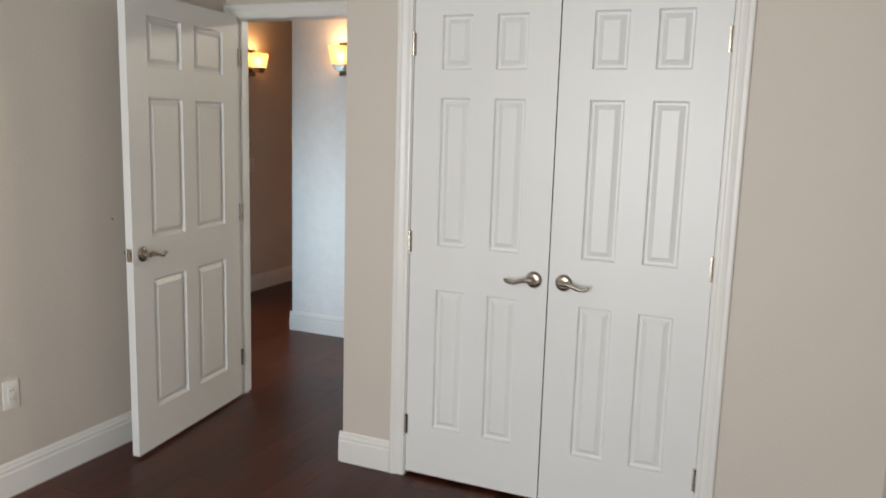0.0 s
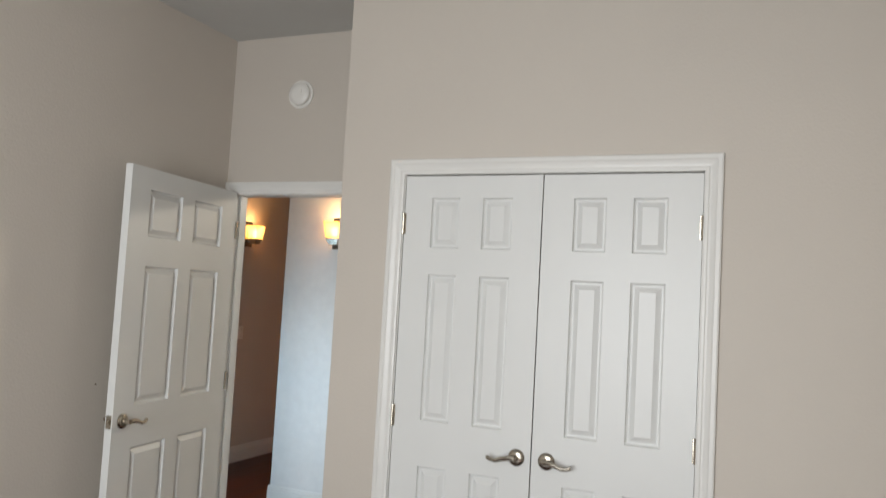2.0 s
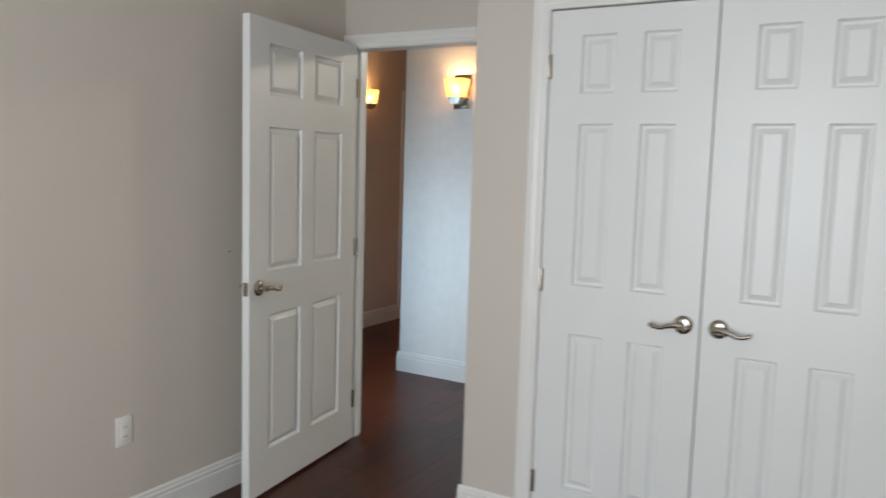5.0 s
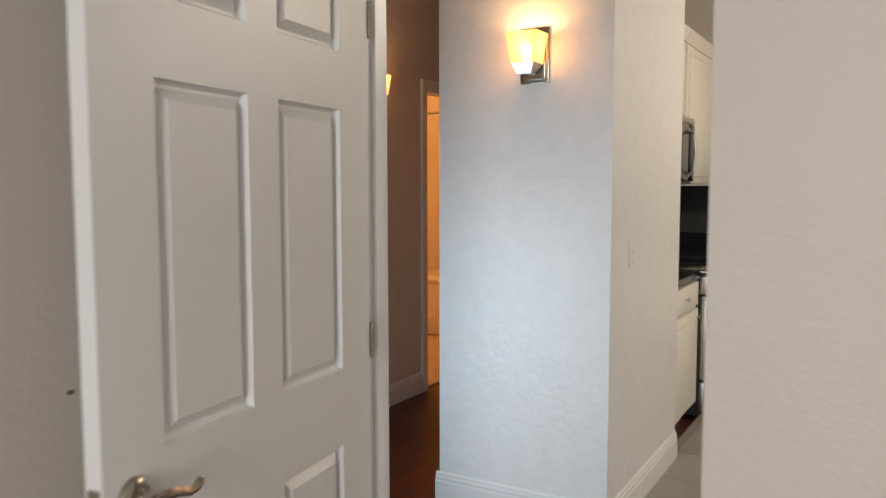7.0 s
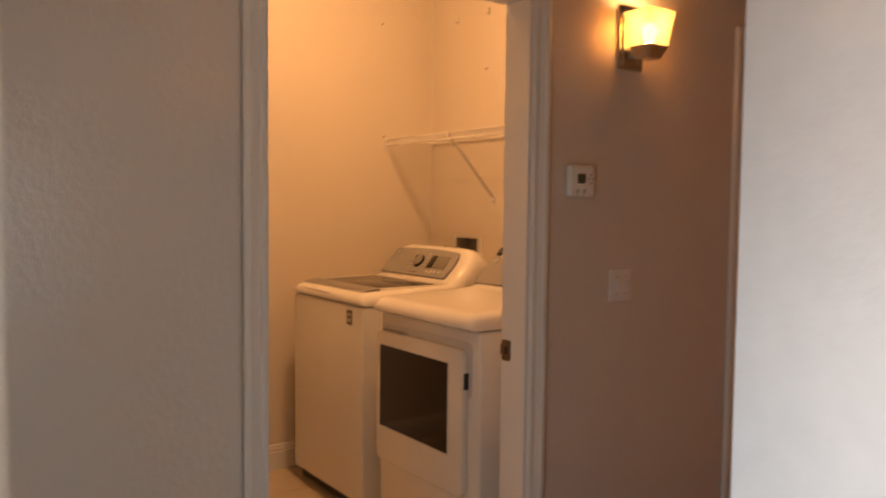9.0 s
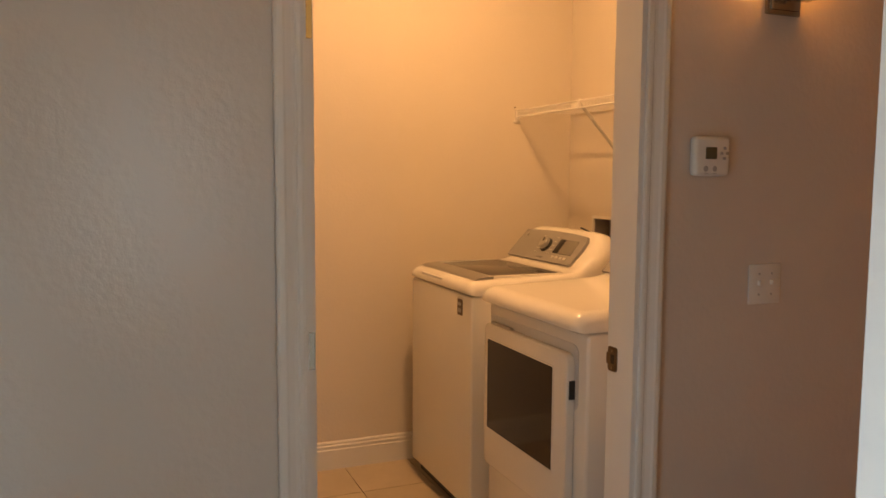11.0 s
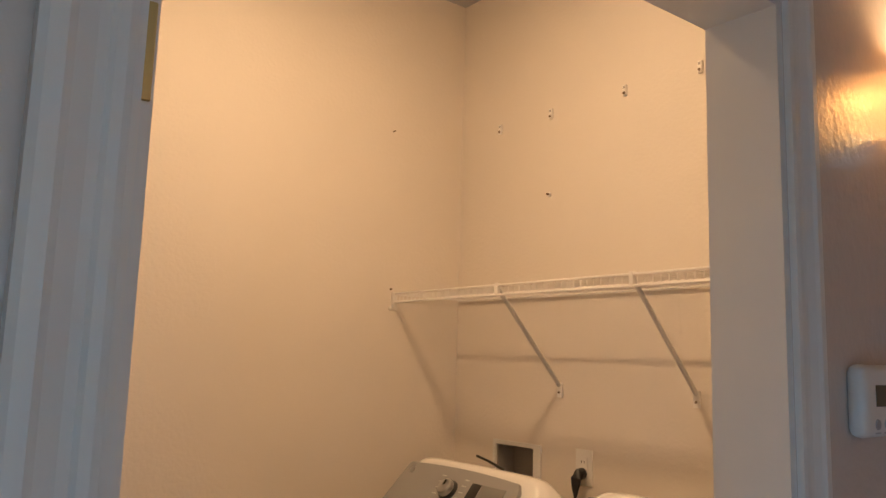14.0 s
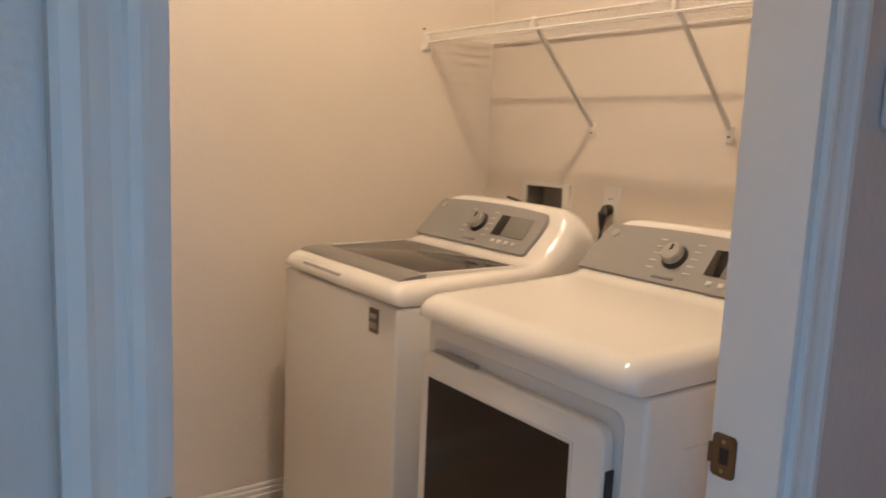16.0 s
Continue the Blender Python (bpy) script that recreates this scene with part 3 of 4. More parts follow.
part("plate", prism(outline, lambda u, v, q: (u, q, v), -0.003, 0.0), BRONZE, t, "", False)
for sz in (-0.024, 0.024):
    part("screw", tube([(0.0, -0.0028, sz), (0.0, -0.0045, sz)], 0.004, 10), NICKEL, t)
part("latch_hole", boxes((-0.007, 0.009, -0.0036, -0.0028, -0.013, 0.013)), BLACK, t, "", False)
part("lip", boxes((-0.027, -0.020, -0.004, 0.0, -0.016, 0.016)), BRONZE, t, "", False)


# ---------- laundry ----------
def top_cover(w, deep, z0, lip, cy, cz):
    """Rounded lid deck rising at the back into a console; side profile drawn across x."""
    prof = [(0.016, z0)] + [(0.058 * (1 - math.cos(radians(a))), z0 + 0.016 + (lip - 0.016) * math.sin(radians(a))) for a in (-12, 0, 18, 36, 54, 72, 90)]
    prof += [(cy - 0.05, z0 + lip + 0.012), (cy - 0.012, z0 + lip + 0.016), (cy + 0.014, z0 + lip + 0.026), (cy + 0.045, z0 + lip + 0.030 + 0.27 * (cz - z0 - lip - 0.052)), (cy + 0.10, z0 + lip + 0.030 + 0.80 * (cz - z0 - lip - 0.052)), (cy + 0.122, cz - 0.014), (cy + 0.136, cz - 0.003),
             (cy + 0.155, cz), (cy + 0.185, cz - 0.006), (cy + 0.21, cz - 0.02), (cy + 0.235, cz - 0.05), (deep, cz - 0.12), (deep, z0)]
    bm, rings = bmesh.new(), []
    foot = z0 + lip + 0.02

    def drop(e, u, v):
        """How far the surface falls at e from the side: a wide round on the console, a small one on the deck."""
        rad = 0.030 + 0.070 * min(1, max(0, (v - foot) / 0.09)) + (0.012 if u < 0.06 else 0)
        return rad - math.sqrt(max(0, rad * rad - (rad - e) ** 2)) if e < rad else 0.0
    ends = (0, 0.0015, 0.005, 0.011, 0.020, 0.031, 0.045, 0.060, 0.075, 0.12, 0.2)
    for q, e in [(q, q) for q in ends] + [(w / 2, w / 2)] + [(w - q, q) for q in reversed(ends)]:
        crown = 0.006 * (1 - (2 * q / w - 1) ** 2)
        ring = []
        for u, v in prof:
            fall = drop(e, u, v)
            up = crown * min(1, max(0, (v - foot) / 0.12))
            ring.append(bm.verts.new((q, u + fall * 0.6 * max(0, 1 - u / 0.06), max(z0, v + up - fall * min(1, (v - z0) / 0.05)))))
        rings.append(ring)
    n = len(prof)
    for a, b in zip(rings, rings[1:]):
        for k in range(n):
            bm.faces.new((a[k], a[(k + 1) % n], b[(k + 1) % n], b[k]))
    bm.faces.new(rings[0])
    bm.faces.new(rings[-1][::-1])
    bmesh.ops.recalc_face_normals(bm, faces=bm.faces[:])
    return bm


def rounded(x0, x1, z0, z1, rad):
    """The outline of a rectangle with round corners."""
    out = []
    for cx, cz, start in ((x1 - rad, z1 - rad, 0), (x0 + rad, z1 - rad, 90), (x0 + rad, z0 + rad, 180), (x1 - rad, z0 + rad, 270)):
        out += [(cx + rad * math.cos(radians(start + a)), cz + rad * math.sin(radians(start + a))) for a in (0, 22, 45, 68, 90)]
    return out


def slope_plate(x0, x1, y0, z0, y1, z1, t, r=0.003):
    """A plate on the slope from (y0, z0) up to (y1, z1)."""
    n = Vector((0, -(z1 - z0), y1 - y0)).normalized()
    bm = bmesh.new()
    vs = []
    for k in (0, 1):
        for x, y, z in ((x0, y0, z0), (x1, y0, z0), (x1, y1, z1), (x0, y1, z1)):
            vs.append(bm.verts.new(Vector((x, y, z)) + n * (t if k else -0.01)))
    for f in ((3, 2, 1, 0), (4, 5, 6, 7), (0, 1, 5, 4), (1, 2, 6, 5), (2, 3, 7, 6), (3, 0, 4, 7)):
        bm.faces.new([vs[i] for i in f])
    bmesh.ops.bevel(bm, geom=bm.edges[:], offset=r, segments=2, profile=0.5, affect="EDGES")
    return bm


def panel_plate(x0, x1, y0, z0, y1, z1, t):
    """The console's face plate: both ends lean with the console's rounded cheeks, the top edge bows up."""
    n = Vector((0, -(z1 - z0), y1 - y0)).normalized()
    outline = [(x0 - 0.008, 0), (x1 - 0.012, 0), (x1 - 0.003, 0.04), (x1 + 0.008, 0.45), (x1 + 0.006, 0.80), (x1 - 0.010, 0.95)]
    outline += [(x1 + (x0 + 0.05 - x1) * k - 0.02, 0.965 + 0.055 * math.sin(math.pi * k)) for k in (0.15, 0.35, 0.5, 0.65, 0.85)]
    outline += [(x0 + 0.030, 0.965), (x0 + 0.019, 0.90), (x0 + 0.008, 0.55), (x0 - 0.003, 0.20)]
    return prism(outline, lambda u, v, d: Vector((u, y0 + (y1 - y0) * v, z0 + (z1 - z0) * v)) + n * d, -0.012, t, 0.0015, 1)


def console_bits(t, w, cy, zb, cz, knob_x, disp_x0, disp_x1):
    """Grey control panel with dial, display and printed marks on the sloping console."""
    y0, z0, y1, z1 = cy + 0.016, zb + 0.031, cy + 0.118, cz - 0.018
    n = Vector((0, -(z1 - z0), y1 - y0)).normalized()

    def on(x, k, d=0.0):
        return Vector((x, y0 + (y1 - y0) * k, z0 + (z1 - z0) * k)) + n * d
    panel = part("control_panel", panel_plate(0.020, w - 0.092, y0, z0, y1, z1 + 0.004, 0.010), GREYP, t, "grey control panel")
    c = on(knob_x, 0.52)
    part("dial_skirt", tube([c + n * 0.009, c + n * 0.013, c + n * 0.022], [0.038, 0.036, 0.031], 24), BLACK, panel, "black dial skirt")
    part("dial", tube([c + n * 0.020, c + n * 0.036, c + n * 0.040], [0.030, 0.028, 0.024], 24), STEEL, panel, "silver rotary dial")
    part("pointer", tube([c + n * 0.0385 + Vector((0, 0, 0.004)), c + n * 0.040 + Vector((0, 0.012, 0.016))], 0.003, 6), BLACK, panel)

    def patch(x0, x1, k0, k1, d, m, name, label=""):
        a, b = on(0, k0), on(0, k1)
        part(name, slope_plate(x0, x1, a.y, a.z, b.y, b.z, d, 0.0008), m, panel, label)
    patch(disp_x0, disp_x0 + (disp_x1 - disp_x0) * 0.28, 0.30, 0.78, 0.0140, BLACKG, "display", "dark display window")
    patch(disp_x0 + (disp_x1 - disp_x0) * 0.30, disp_x1, 0.30, 0.78, 0.0134, STATUS, "status_field", "pale status field")
    for i in range(4):
        xx = disp_x0 + 0.02 + i * 0.034
        patch(xx, xx + 0.014, 0.12, 0.20, 0.0150, MARK, "button")
    for i in range(5):
        for s in (-1, 1):
            patch(knob_x + s * 0.052 - 0.010 + s * 0.006, knob_x + s * 0.052 + 0.010 + s * 0.006, 0.24 + i * 0.14, 0.265 + i * 0.14, 0.0132, MARK, "printed_mark")
    patch(knob_x - 0.035, knob_x + 0.03, 0.08, 0.13, 0.0132, GREYD, "printed_mark")
    e = on(0.075, 0.80)
    part("badge", tube([e + n * 0.009, e + n * 0.0145], 0.012, 18), STEEL, panel, "small round metal badge")


W = 0.688
# washer: top-loading, grey-framed glass lid
w = thing("washing_machine", -5.205, 2.222, 0.0, "white top-load washer with grey glass lid in the laundry", "washer")
part("cabinet", rbox(0.0, W, 0.012, 0.755, 0.075, 0.958, 0.010, 3), ENAMEL, w)
part("toe_kick", boxes((0.02, W - 0.02, 0.05, 0.70, 0.02, 0.078)), BLACK, w, "dark recessed base", False)
for fx in (0.06, W - 0.06):
    for fy in (0.10, 0.64):
        part("foot", tube([(fx, fy, 0.0), (fx, fy, 0.03)], 0.02, 10), BLACK, w)
part("top_cover", top_cover(W, 0.785, 0.962, 0.058, 0.505, 1.193), ENAMEL, w)
band = [(0.022, 1.009), (0.034, 1.020), (0.050, 1.0265), (0.075, 1.030), (0.118, 1.0335), (0.118, 1.018), (0.050, 1.012), (0.026, 1.001)]
lid = part("lid_frame", prism(band, lambda u, v, q: (q, u + 0.020 * max(0, 1 - min(q - 0.03, W - 0.045 - q) / 0.012), v), 0.034, W - 0.049), GREYD, w, "grey lid rim across the front")
part("lid_edge", boxes((0.036, 0.054, 0.1185, 0.462, 1.016, 1.034), (W - 0.069, W - 0.051, 0.1185, 0.462, 1.016, 1.034), (0.054, W - 0.069, 0.446, 0.462, 1.018, 1.036)), ENAMEL, lid, "", False)
part("lid_glass", slope_plate(0.056, W - 0.071, 0.120, 1.0265, 0.444, 1.0335, 0.0015, 0.001), LIDG, lid, "smoked glass lid window")
part("grip", rbox(0.15, W - 0.30, 0.004, 0.030, 0.990, 1.004, 0.005, 3), RECESS_SHADE, lid, "moulded finger pocket")
part("front_badge", boxes((W - 0.135, W - 0.090, 0.008, 0.0135, 0.872, 0.938)), BRONZE, w, "small dark metallic label", False)
part("front_badge", boxes((W - 0.128, W - 0.097, 0.0065, 0.0095, 0.912, 0.924), (W - 0.128, W - 0.097, 0.0065, 0.0095, 0.884, 0.900)), GREYL, w, "pale bars on the label", False)
console_bits(w, W, 0.505, 1.02, 1.193, 0.31, 0.40, 0.555)

# dryer: plain rounded top, framed dark window in the front door
d = thing("clothes_dryer", -4.423, 2.222, 0.0, "white front-load dryer with dark door window in the laundry", "dryer")
part("cabinet", rbox(0.0, W, 0.046, 0.80, 0.03, 0.955, 0.012, 3), ENAMEL, d)
for fx in (0.06, W - 0.06):
    for fy in (0.10, 0.64):
        part("foot", tube([(fx, fy, 0.0), (fx, fy, 0.032)], 0.02, 10), BLACK, d)
part("top_cover", top_cover(W, 0.86, 0.962, 0.062, 0.535, 1.190), ENAMEL, d)
# shallow panel in body white; its grey paints the shade above the door
part("recess", prism(rounded(0.026, W - 0.048, 0.70, 0.914, 0.032), lambda u, v, q: (u, q, v), 0.0425, 0.052), RECESS_SHADE, d, "finger recess above the door, its shade put into the grey")
door = part("door", prism(rounded(0.022, W - 0.066, 0.335, 0.884, 0.030), lambda u, v, q: (u, q, v), 0.014, 0.045, 0.006, 3), ENAMEL, d, "white drop-front door")
part("door_window", rbox(0.056, W - 0.150, 0.0105, 0.016, 0.482, 0.826, 0.002, 1), BLACKG, door, "dark glass window")
for rim_box in ((0.050, 0.056, 0.011, 0.016, 0.476, 0.832), (W - 0.150, W - 0.144, 0.011, 0.016, 0.476, 0.832), (0.056, W - 0.150, 0.011, 0.016, 0.476, 0.482), (0.056, W - 0.150, 0.011, 0.016, 0.826, 0.832)):
    part("window_rim", boxes(rim_box), ENAMEL, door, "raised white window rim", False)
part("grip", rbox(0.06, 0.22, 0.022, 0.036, 0.884, 0.893, 0.003), SHADOWBOX, door, "finger grip")
part("hinge", boxes((W - 0.067, W - 0.062, 0.022, 0.042, 0.74, 0.80)), BLACK, door, "", False)
rim = merge(rbox(W - 0.0005, W + 0.0025, 0.16, 0.164, 0.25, 0.84, 0.001, 1), rbox(W - 0.0005, W + 0.0025, 0.166, 0.62, 0.836, 0.840, 0.001, 1))
part("side_crease", rim, ENAMEL, d, "pressed crease on the side panel")
console_bits(d, W, 0.535, 1.02, 1.190, 0.300, 0.405, 0.565)

# wire shelf
s = thing("wire_shelf", -5.38, 3.20, 1.752, "white coated wire wall shelf on diagonal braces", "shelf")
L = 1.80
for y, z in ((-0.325, 0.028), (-0.325, -0.004), (-0.17, 0.020), (-0.010, 0.020)):
    part("long_wire", tube([(0.012, y, z), (L, y, z)], 0.0042, 8), WIRE, s)
cross = mesh_of("cross_wire", tube([(0, -0.010, 0.0235), (0, -0.318, 0.0235), (0, -0.3245, 0.020), (0, -0.3245, -0.004)], 0.0022, 5), WIRE, True)
for i in range(int((L - 0.02) / 0.0254)):
    ob = new("cross_wire", cross)
    ob.parent, ob.location = s, (0.02 + i * 0.0254, 0, 0)
for x in (0.600, 1.145):
    a = Vector((x, -0.322, 0.018))
    b = Vector((x - 0.022, -0.006, -0.295))
    br = part("brace", tube([a, a + (b - a) * 0.5, b], 0.0075, 6), BRACE, s, "grey-white diagonal brace")
    part("foot", rbox(x - 0.032, x - 0.010, -0.008, 0.0, -0.335, -0.285, 0.002), WIRE, br)
    part("screw", tube([(x - 0.021, -0.007, -0.318), (x - 0.021, -0.011, -0.318)], 0.004, 8), BRONZE, br)
    part("hook", rbox(x - 0.007, x + 0.007, -0.331, -0.316, -0.008, 0.036, 0.002), WIRE, br)
part("end_bracket", merge(rbox(0.0, 0.014, -0.335, -0.312, -0.028, 0.034, 0.003), rbox(0.0, 0.006, -0.345, -0.305, -0.036, -0.020, 0.002)), WIRE, s, "plastic end bracket on the wall")
part("screw", tube([(0.0, -0.338, 0.045), (0.007, -0.338, 0.045)], 0.004, 8), BRONZE, s)


def wall_clip(x, z):
    t = thing("wall_clip", x, 3.20, z, "small leftover shelf clip screwed into the cream wall", "clip", 0, "leftover shelf clips")
    part("body", rbox(-0.008, 0.008, -0.010, 0.0, -0.022, 0.018, 0.003), WIRE, t)
    part("screw", tube([(0, -0.009, -0.012), (0, -0.013, -0.012)], 0.005, 8), BRONZE, t)
    # thin grey patch on the face stands for a slot's shade
    part("painted_slot_shade", boxes((-0.004, 0.004, -0.0106, -0.0096, 0.004, 0.012)), SHADOWBOX, t, "grey patch painting the shade of a slot", False)
    return t


for x in (-5.135, -4.857, -4.514, -4.225):
    wall_clip(x, 2.450)
t = thing("wall_anchor", -4.865, 3.20, 2.145, "small bare screw and anchor in the cream wall", "screw")
part("anchor", tube([(0, 0, 0), (0, -0.006, 0)], 0.009, 10), WIRE, t)
part("screw", tube([(0, -0.005, 0), (0, -0.014, 0)], 0.0045, 8), BRONZE, t)
t = thing("nail", -5.38, 2.848, 2.421, "tiny nail in the cream side wall", "nail")
part("shank", tube([(0, 0, 0), (0.012, 0, 0.002)], 0.003, 8), BRONZE, t)
t = thing("nail", -1.92, -0.32, 1.06, "tiny nail mark on the bedroom wall", "nail")
part("shank", tube([(0, 0, 0), (0.004, 0, 0)], 0.004, 8), BRONZE, t)

# washer supply box
t = thing("washer_supply_box", -5.015, 3.20, 1.145, "white recessed washer valve box with dark hoses", "valve box")
part("flange", boxes((-0.125, 0.125, -0.008, 0.0, 0.085, 0.10), (-0.125, 0.125, -0.008, 0.0, -0.10, -0.085), (-0.125, -0.110, -0.008, 0.0, -0.085, 0.085), (0.090, 0.125, -0.008, 0.0, -0.085, 0.085)), PLATE, t, "", False)
# the box's inside is coloured grey to deepen its shadow
part("tray", boxes((-0.112, 0.092, 0.085, 0.095, -0.087, 0.087), (-0.112, -0.107, 0.0, 0.085, -0.087, 0.087), (0.087, 0.092, 0.0, 0.085, -0.087, 0.087), (-0.107, 0.087, 0.0, 0.085, 0.082, 0.087), (-0.107, 0.087, 0.0, 0.085, -0.087, -0.082)), SHADOWBOX, t, "shadowed grey inside", False)
for vx, m in ((-0.03, RED), (0.055, BLUE)):
    v = part("valve", merge(tube([(vx, -0.004, -0.03), (vx, -0.04, -0.03)], 0.011, 10), tube([(vx - 0.022, -0.043, -0.03), (vx + 0.022, -0.043, -0.03)], 0.008, 8)), m, t)
    part("hose", tube([(vx, -0.035, -0.035), (vx, -0.045, -0.08), (vx + 0.01, -0.05, -0.16), (vx + 0.02, -0.05, -0.30)], 0.012, 8), BLACK, t, "black rubber supply hose")
part("cable", tube([(-0.19, -0.03, 0.030), (-0.10, -0.05, 0.022), (-0.02, -0.055, 0.005), (0.05, -0.05, -0.03), (0.09, -0.04, -0.09)], 0.005, 8), BLACK, t, "thin dark drain line")

o = wall_plate("power_outlet", pose(-4.690, 3.20, 1.195), "white power outlet with a black plug above the dryer", "outlet", 1, "outlet")
t = thing("power_plug", -4.690, 3.191, 1.165, "black power plug with cord in the outlet", "plug")
part("plug_body", tube([(0, 0.0, 0.012), (0, -0.018, 0.010), (0, -0.034, -0.004), (0, -0.036, -0.035), (0.0, -0.036, -0.06)], [0.018, 0.019, 0.018, 0.012, 0.006], 10), BLACK, t)
part("cord", tube([(0, -0.036, -0.055), (-0.012, -0.034, -0.13), (-0.04, -0.03, -0.26), (-0.05, -0.03, -0.42)], 0.005, 8), BLACK, t)

# ---------- bathroom, glimpsed ----------
t = thing("bathtub", -4.48, 5.48, 0.0, "white bathtub seen through the bathroom doorway", "bathtub")
tb = rbox(-0.88, 0.88, -0.37, 0.37, 0, 0.52, 0.02, 3)
part("apron", tb, TUB, t)
part("rim", rbox(-0.89, 0.89, -0.385, 0.365, 0.50, 0.545, 0.015, 3), TUB, t)
t = thing("shower_rod", -4.48, 5.12, 2.10, "thin metal shower curtain rod", "curtain rod")
part("rod", tube([(-0.90, 0, 0), (0.90, 0, 0)], 0.012, 12), STEEL, t)

# ---------- kitchen ----------


def shaker(t, name, x0, x1, z0, z1, y=0.0, knob=None):
    """A raised-panel cabinet front; local -y faces the room."""
    dr = part(name, rbox(x0, x1, y - 0.020, y, z0, z1, 0.003, 2), CAB, t)
    if z1 - z0 > 0.25:
        e = 0.055
        part("panel", rbox(x0 + e, x1 - e, y - 0.027, y - 0.019, z0 + e, z1 - e, 0.007, 2), CAB, dr)
        # flat grey strip paints the shade line under the raised panel
        part("panel_shade_line", boxes((x0 + e - 0.006, x1 - e + 0.006, y - 0.0206, y - 0.0196, z0 + e - 0.006, z0 + e + 0.001)), GREYL, dr, "", False)
    if knob:
        kx, kz = knob
        part("knob", tube([(kx, y - 0.019, kz), (kx, y - 0.030, kz), (kx, y - 0.040, kz), (kx, y - 0.045, kz)], [0.006, 0.006, 0.014, 0.009], 12), STEEL, dr, "small round metal knob")
    return dr


def base_unit(x, y, rz, width, label, doors=1, deep=0.60):
    t = thing("base_cabinet", x, y, 0, label, "cabinet", rz, "kitchen base cabinets")
    part("body", boxes((0, width, 0, deep, 0.10, 0.87)), CAB, t, "", False)
    part("toe_kick", boxes((0, width, 0.07, deep, 0, 0.10)), CAB, t, "", False)
    n = doors
    for i in range(n):
        a, b = 0.012 + i * width / n, (i + 1) * width / n - 0.012
        shaker(t, "drawer_front", a, b, 0.715, 0.855, 0.0, ((a + b) / 2, 0.785))
        shaker(t, "door", a, b, 0.125, 0.695, 0.0, (b - 0.04 if i % 2 == 0 else a + 0.04, 0.645))
    return t


def upper_unit(x, y, rz, width, label, doors=1, z0=1.42, z1=2.42, deep=0.32):
    t = thing("wall_cabinet", x, y, 0, label, "cabinet", rz, "kitchen wall cabinets")
    part("body", boxes((0, width, 0, deep, z0, z1)), CAB, t, "", False)
    for i in range(doors):
        a, b = 0.012 + i * width / doors, (i + 1) * width / doors - 0.012
        shaker(t, "door", a, b, z0 + 0.015, z1 - 0.03, 0.0, (b - 0.035 if i % 2 == 0 else a + 0.035, z0 + 0.055))
    part("crown", prism([(0.0, 0.0), (-0.012, 0.0), (-0.018, 0.02), (-0.045, 0.055), (-0.05, 0.075), (0.0, 0.075)], lambda u, v, q: (q, u, z1 - 0.012 + v), 0.0, width), CAB, t, "white crown moulding")
    return t


BY, BX = 5.11, -1.69   # fronts of the two base runs
UY, UX = 5.40, -1.97   # fronts of the two wall runs
base_unit(-1.66, BY, 0, 0.93, "white raised-panel base cabinet pair under black counter", 2)
base_unit(-0.73, BY, 0, 0.93, "white raised-panel base cabinet pair under black counter", 2)
base_unit(BX, 2.905, 90, 0.69, "white base cabinet beside the stainless range", 1)
base_unit(BX, 4.37, 90, 0.74, "white base cabinet in the kitchen corner", 1)
upper_unit(-1.94, UY, 0, 1.12, "tall white wall cabinet pair with crown moulding", 2)
upper_unit(-0.82, UY, 0, 1.12, "tall white wall cabinet pair with crown moulding", 2)
upper_unit(UX, 4.37, 90, 1.03, "tall white wall cabinet in the kitchen corner", 1)
upper_unit(UX, 3.60, 90, 0.76, "short white wall cabinet above the microwave", 2, 1.89, 2.42)
upper_unit(UX, 2.905, 90, 0.69, "tall white wall cabinet beside the microwave", 1)
solid("countertop", boxes((-2.30, -1.665, 2.905, 3.595, 0.872, 0.912)), GRANITE, "short polished black granite worktop beside the range", "countertop", "")
t = thing("countertop", -2.30, 5.73, 0.872, "polished black granite corner worktop with short upstand", "countertop")
part("slab", prism([(0, -1.362), (0.635, -1.362), (0.635, -0.645), (2.52, -0.645), (2.52, 0), (0, 0)], lambda u, v, q: (u, v, q), 0.0, 0.04, 0.003, 1), GRANITE, t, "", False)
part("upstand", rbox(0.001, 2.52, -0.022, -0.002, 0.0405, 0.148, 0.003, 1), GRANITE, t)

r = thing("kitchen_range", -1.645, 3.603, 0.0, "stainless steel range with black glass cooktop", "range", 90)
part("body", boxes((0, 0.76, 0.02, 0.64, 0.03, 0.885)), BLACK, r, "black side panels", False)
part("oven_door", rbox(0.01, 0.75, -0.02, 0.02, 0.25, 0.76, 0.006), STEEL, r)
part("oven_window", rbox(0.10, 0.66, -0.0235, -0.018, 0.36, 0.64, 0.002, 1), BLACKG, r, "dark oven window")
part("oven_handle", tube([(0.06, -0.018, 0.72), (0.06, -0.055, 0.72), (0.10, -0.065, 0.72), (0.66, -0.065, 0.72), (0.70, -0.055, 0.72), (0.70, -0.018, 0.72)], 0.011, 10), STEEL, r, "steel bar handle")
part("drawer", rbox(0.01, 0.75, -0.015, 0.02, 0.06, 0.235, 0.006), STEEL, r)
part("control_fascia", rbox(0.0, 0.76, -0.025, 0.03, 0.77, 0.885, 0.006), STEEL, r)
for i in range(4):
    part("knob", tube([(0.12 + i * 0.17, -0.024, 0.83), (0.12 + i * 0.17, -0.05, 0.83)], 0.019, 14), BLACK, r)
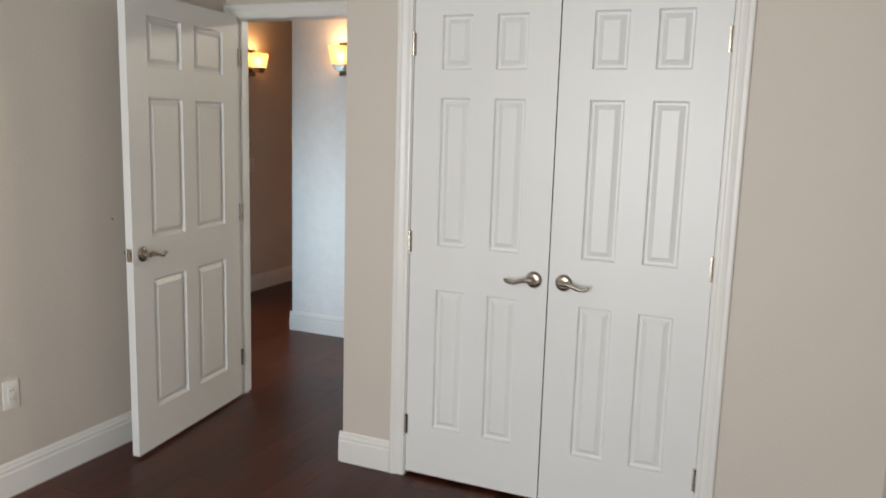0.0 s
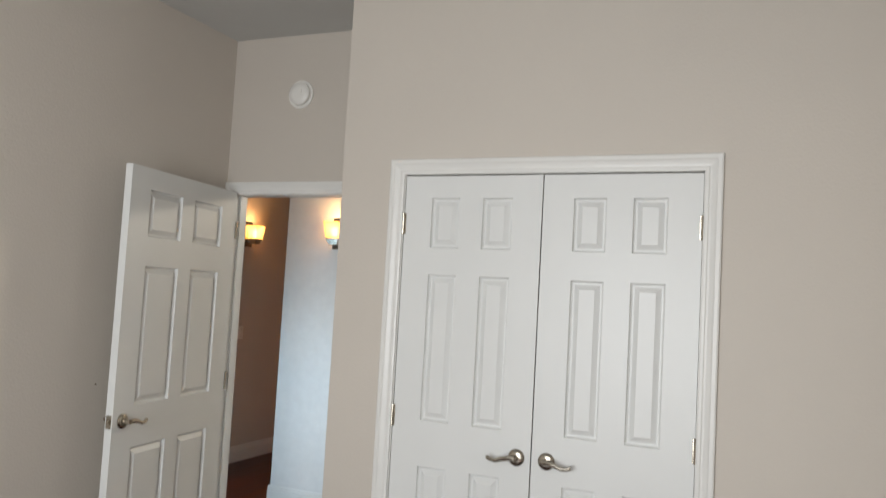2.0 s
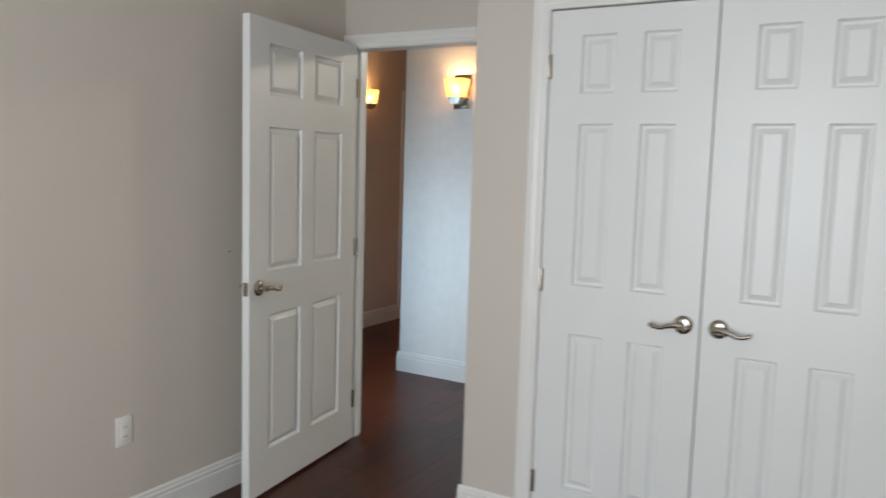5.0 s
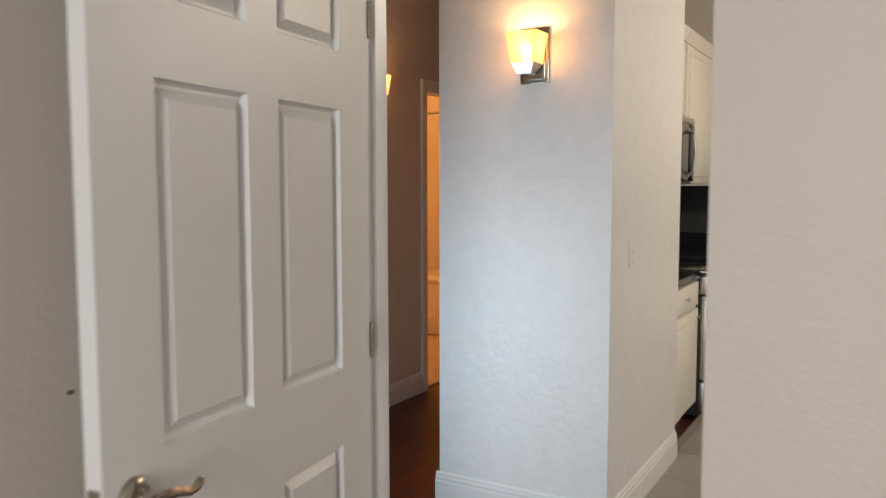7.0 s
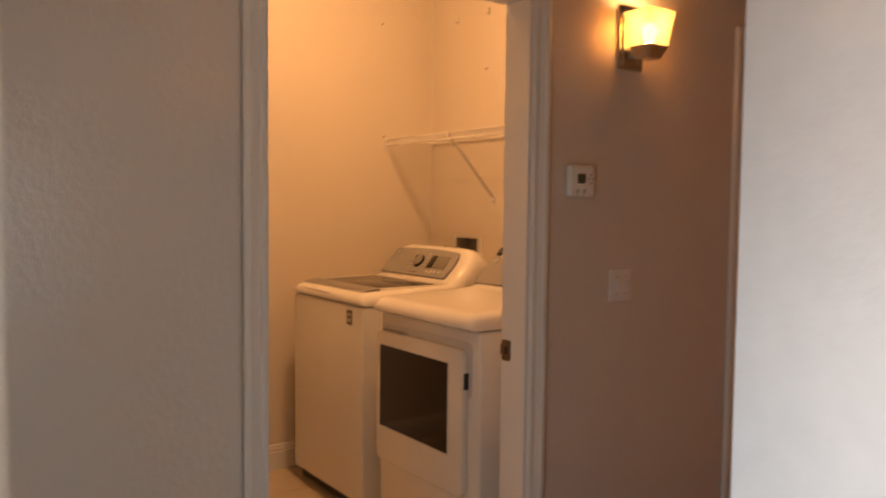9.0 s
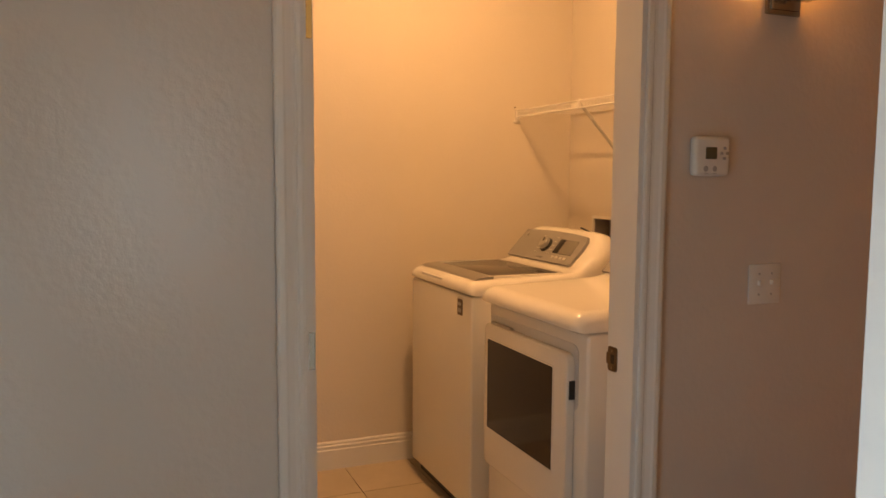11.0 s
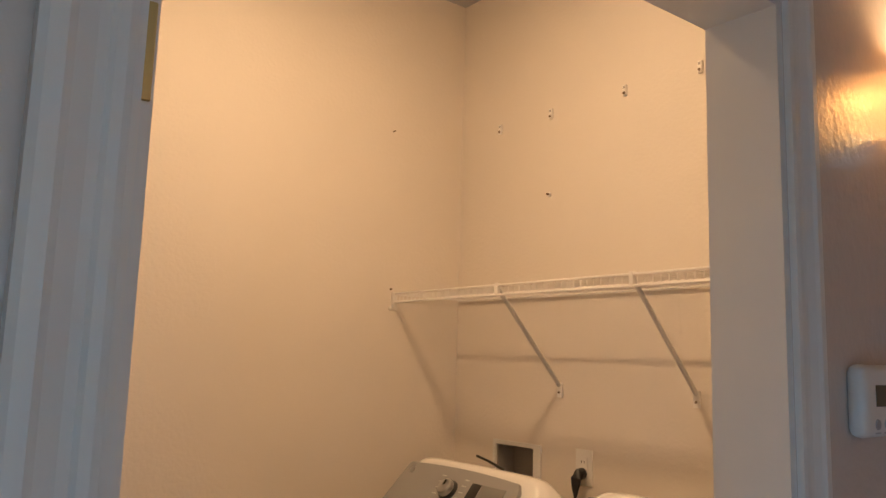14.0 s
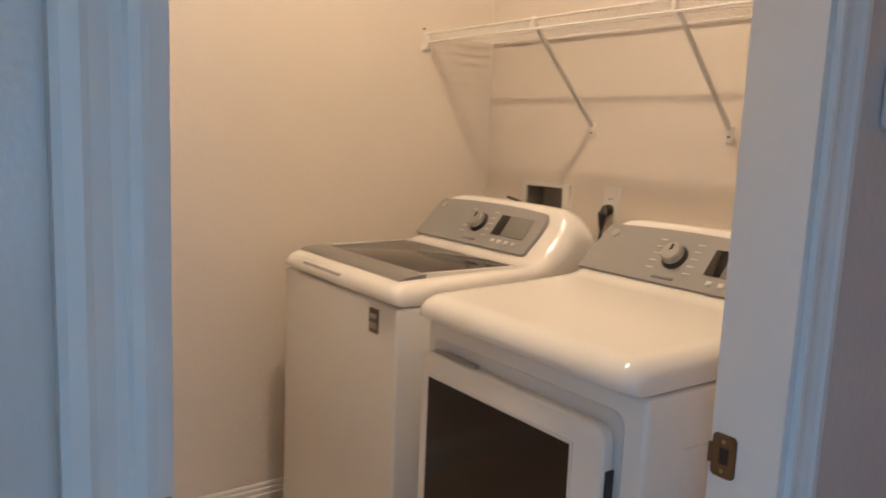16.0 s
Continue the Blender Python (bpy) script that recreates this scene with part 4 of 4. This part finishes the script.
part("cooktop", rbox(0.0, 0.76, -0.02, 0.645, 0.886, 0.918, 0.004), BLACKG, r, "black glass cooktop")
m = thing("microwave_oven", -1.90, 3.603, 1.43, "stainless over-range microwave with bowed handle", "microwave", 90)
part("body", rbox(0.0, 0.76, 0.0, 0.39, 0.0, 0.45, 0.005), STEEL, m)
part("door", rbox(0.01, 0.56, -0.022, 0.002, 0.02, 0.40, 0.006), BLACKG, m, "dark glass door")
part("handle", tube([(0.60, -0.01, 0.05), (0.60, -0.045, 0.09), (0.60, -0.055, 0.21), (0.60, -0.045, 0.33), (0.60, -0.01, 0.37)], 0.012, 10), STEEL, m, "bowed steel handle")
part("control_panel", rbox(0.63, 0.75, -0.018, 0.002, 0.02, 0.40, 0.005), BLACKG, m)
part("vent_grille", rbox(0.01, 0.75, -0.015, 0.002, 0.405, 0.445, 0.004), STEEL, m)

# ---------- laid pieces ----------
bs = solid("backsplash", boxes((-2.30, 0.30, 5.722, 5.729, 1.021, 1.42), (-2.299, -2.292, 2.905, 5.72, 0.913, 1.42)), GROUT, "dark glass mosaic backsplash in staggered strips", "backsplash")
tile_meshes = [mesh_of("mosaic_tile", boxes((0, q, -0.006, 0, 0, 0.0225)), MOSAIC) for q in (0.046, 0.096, 0.146)]
rng = random.Random(4)
count = 0
for row in range(16):
    x = -1.75 - rng.random() * 0.1
    while x < -0.65 and count < 300:
        k = rng.choice((0, 1, 1, 2))
        ob = new("mosaic_tile", tile_meshes[k])
        ob.parent = bs
        ob.location = (x, 5.722 - rng.random() * 0.002, 1.024 + row * 0.0247)
        x += (0.05, 0.10, 0.15)[k]
        count += 1

fl = bpy.data.objects["floor"]
lengths = [mesh_of("plank", box(bmesh.new(), 0.0006, 0.1264, 0.0008, q - 0.0008, -0.012, 0.0), FLOOR) for q in (1.22, 0.81, 0.41)]
rng = random.Random(7)
near, rest = 0, bmesh.new()


def lay(x, y, q, top_y):
    """One board of up to 1.22 m, cut to end at top_y."""
    global near
    size = (1.22, 0.81, 0.41)[q]
    if -2.1 < x < 0.9 and -1.9 < y < 1.7 and y + size <= top_y and near < 290:
        ob = new("plank", lengths[q])
        ob.parent, ob.location = fl, (x, y, 0)
        near += 1
    else:
        box(rest, x + 0.0006, x + 0.1264, y + 0.0008, min(y + size, top_y) - 0.0008, -0.012, 0.0)


for i in range(int(7.0 / 0.127)):
    x = -3.46 + i * 0.127
    top_y = 4.4 if x < -1.75 else 1.785
    y = (-4.3 if x > -2.05 else 0.6) - rng.random() * 1.1
    while y < top_y:
        q = rng.choice((0, 0, 0, 1))
        lay(x, y, q, top_y)
        y += (1.22, 0.81, 0.41)[q]
rest_ob = new("planks", mesh_of("planks", rest, FLOOR))
rest_ob.parent = fl
tagged(rest_ob, "more of the dark laminate boards", "", "", "stuff")


def tiles(parent, material, x0, x1, y0, y1, size, z):
    me = mesh_of("floor_tile", box(bmesh.new(), 0.002, size - 0.002, 0.002, size - 0.002, z - 0.008, z), material)
    for i in range(int((x1 - x0) / size) + 1):
        for j in range(int((y1 - y0) / size) + 1):
            ob = new("floor_tile", me)
            ob.parent, ob.location = parent, (x0 + i * size, y0 + j * size, 0)


tiles(bpy.data.objects["floor_kitchen"], TILE, -1.63, 0.8, 1.79, 5.2, 0.40, 0.0)
tiles(bpy.data.objects["floor_laundry"], TILE_B, -5.38, -3.90, 0.62, 2.9, 0.33, 0.002)
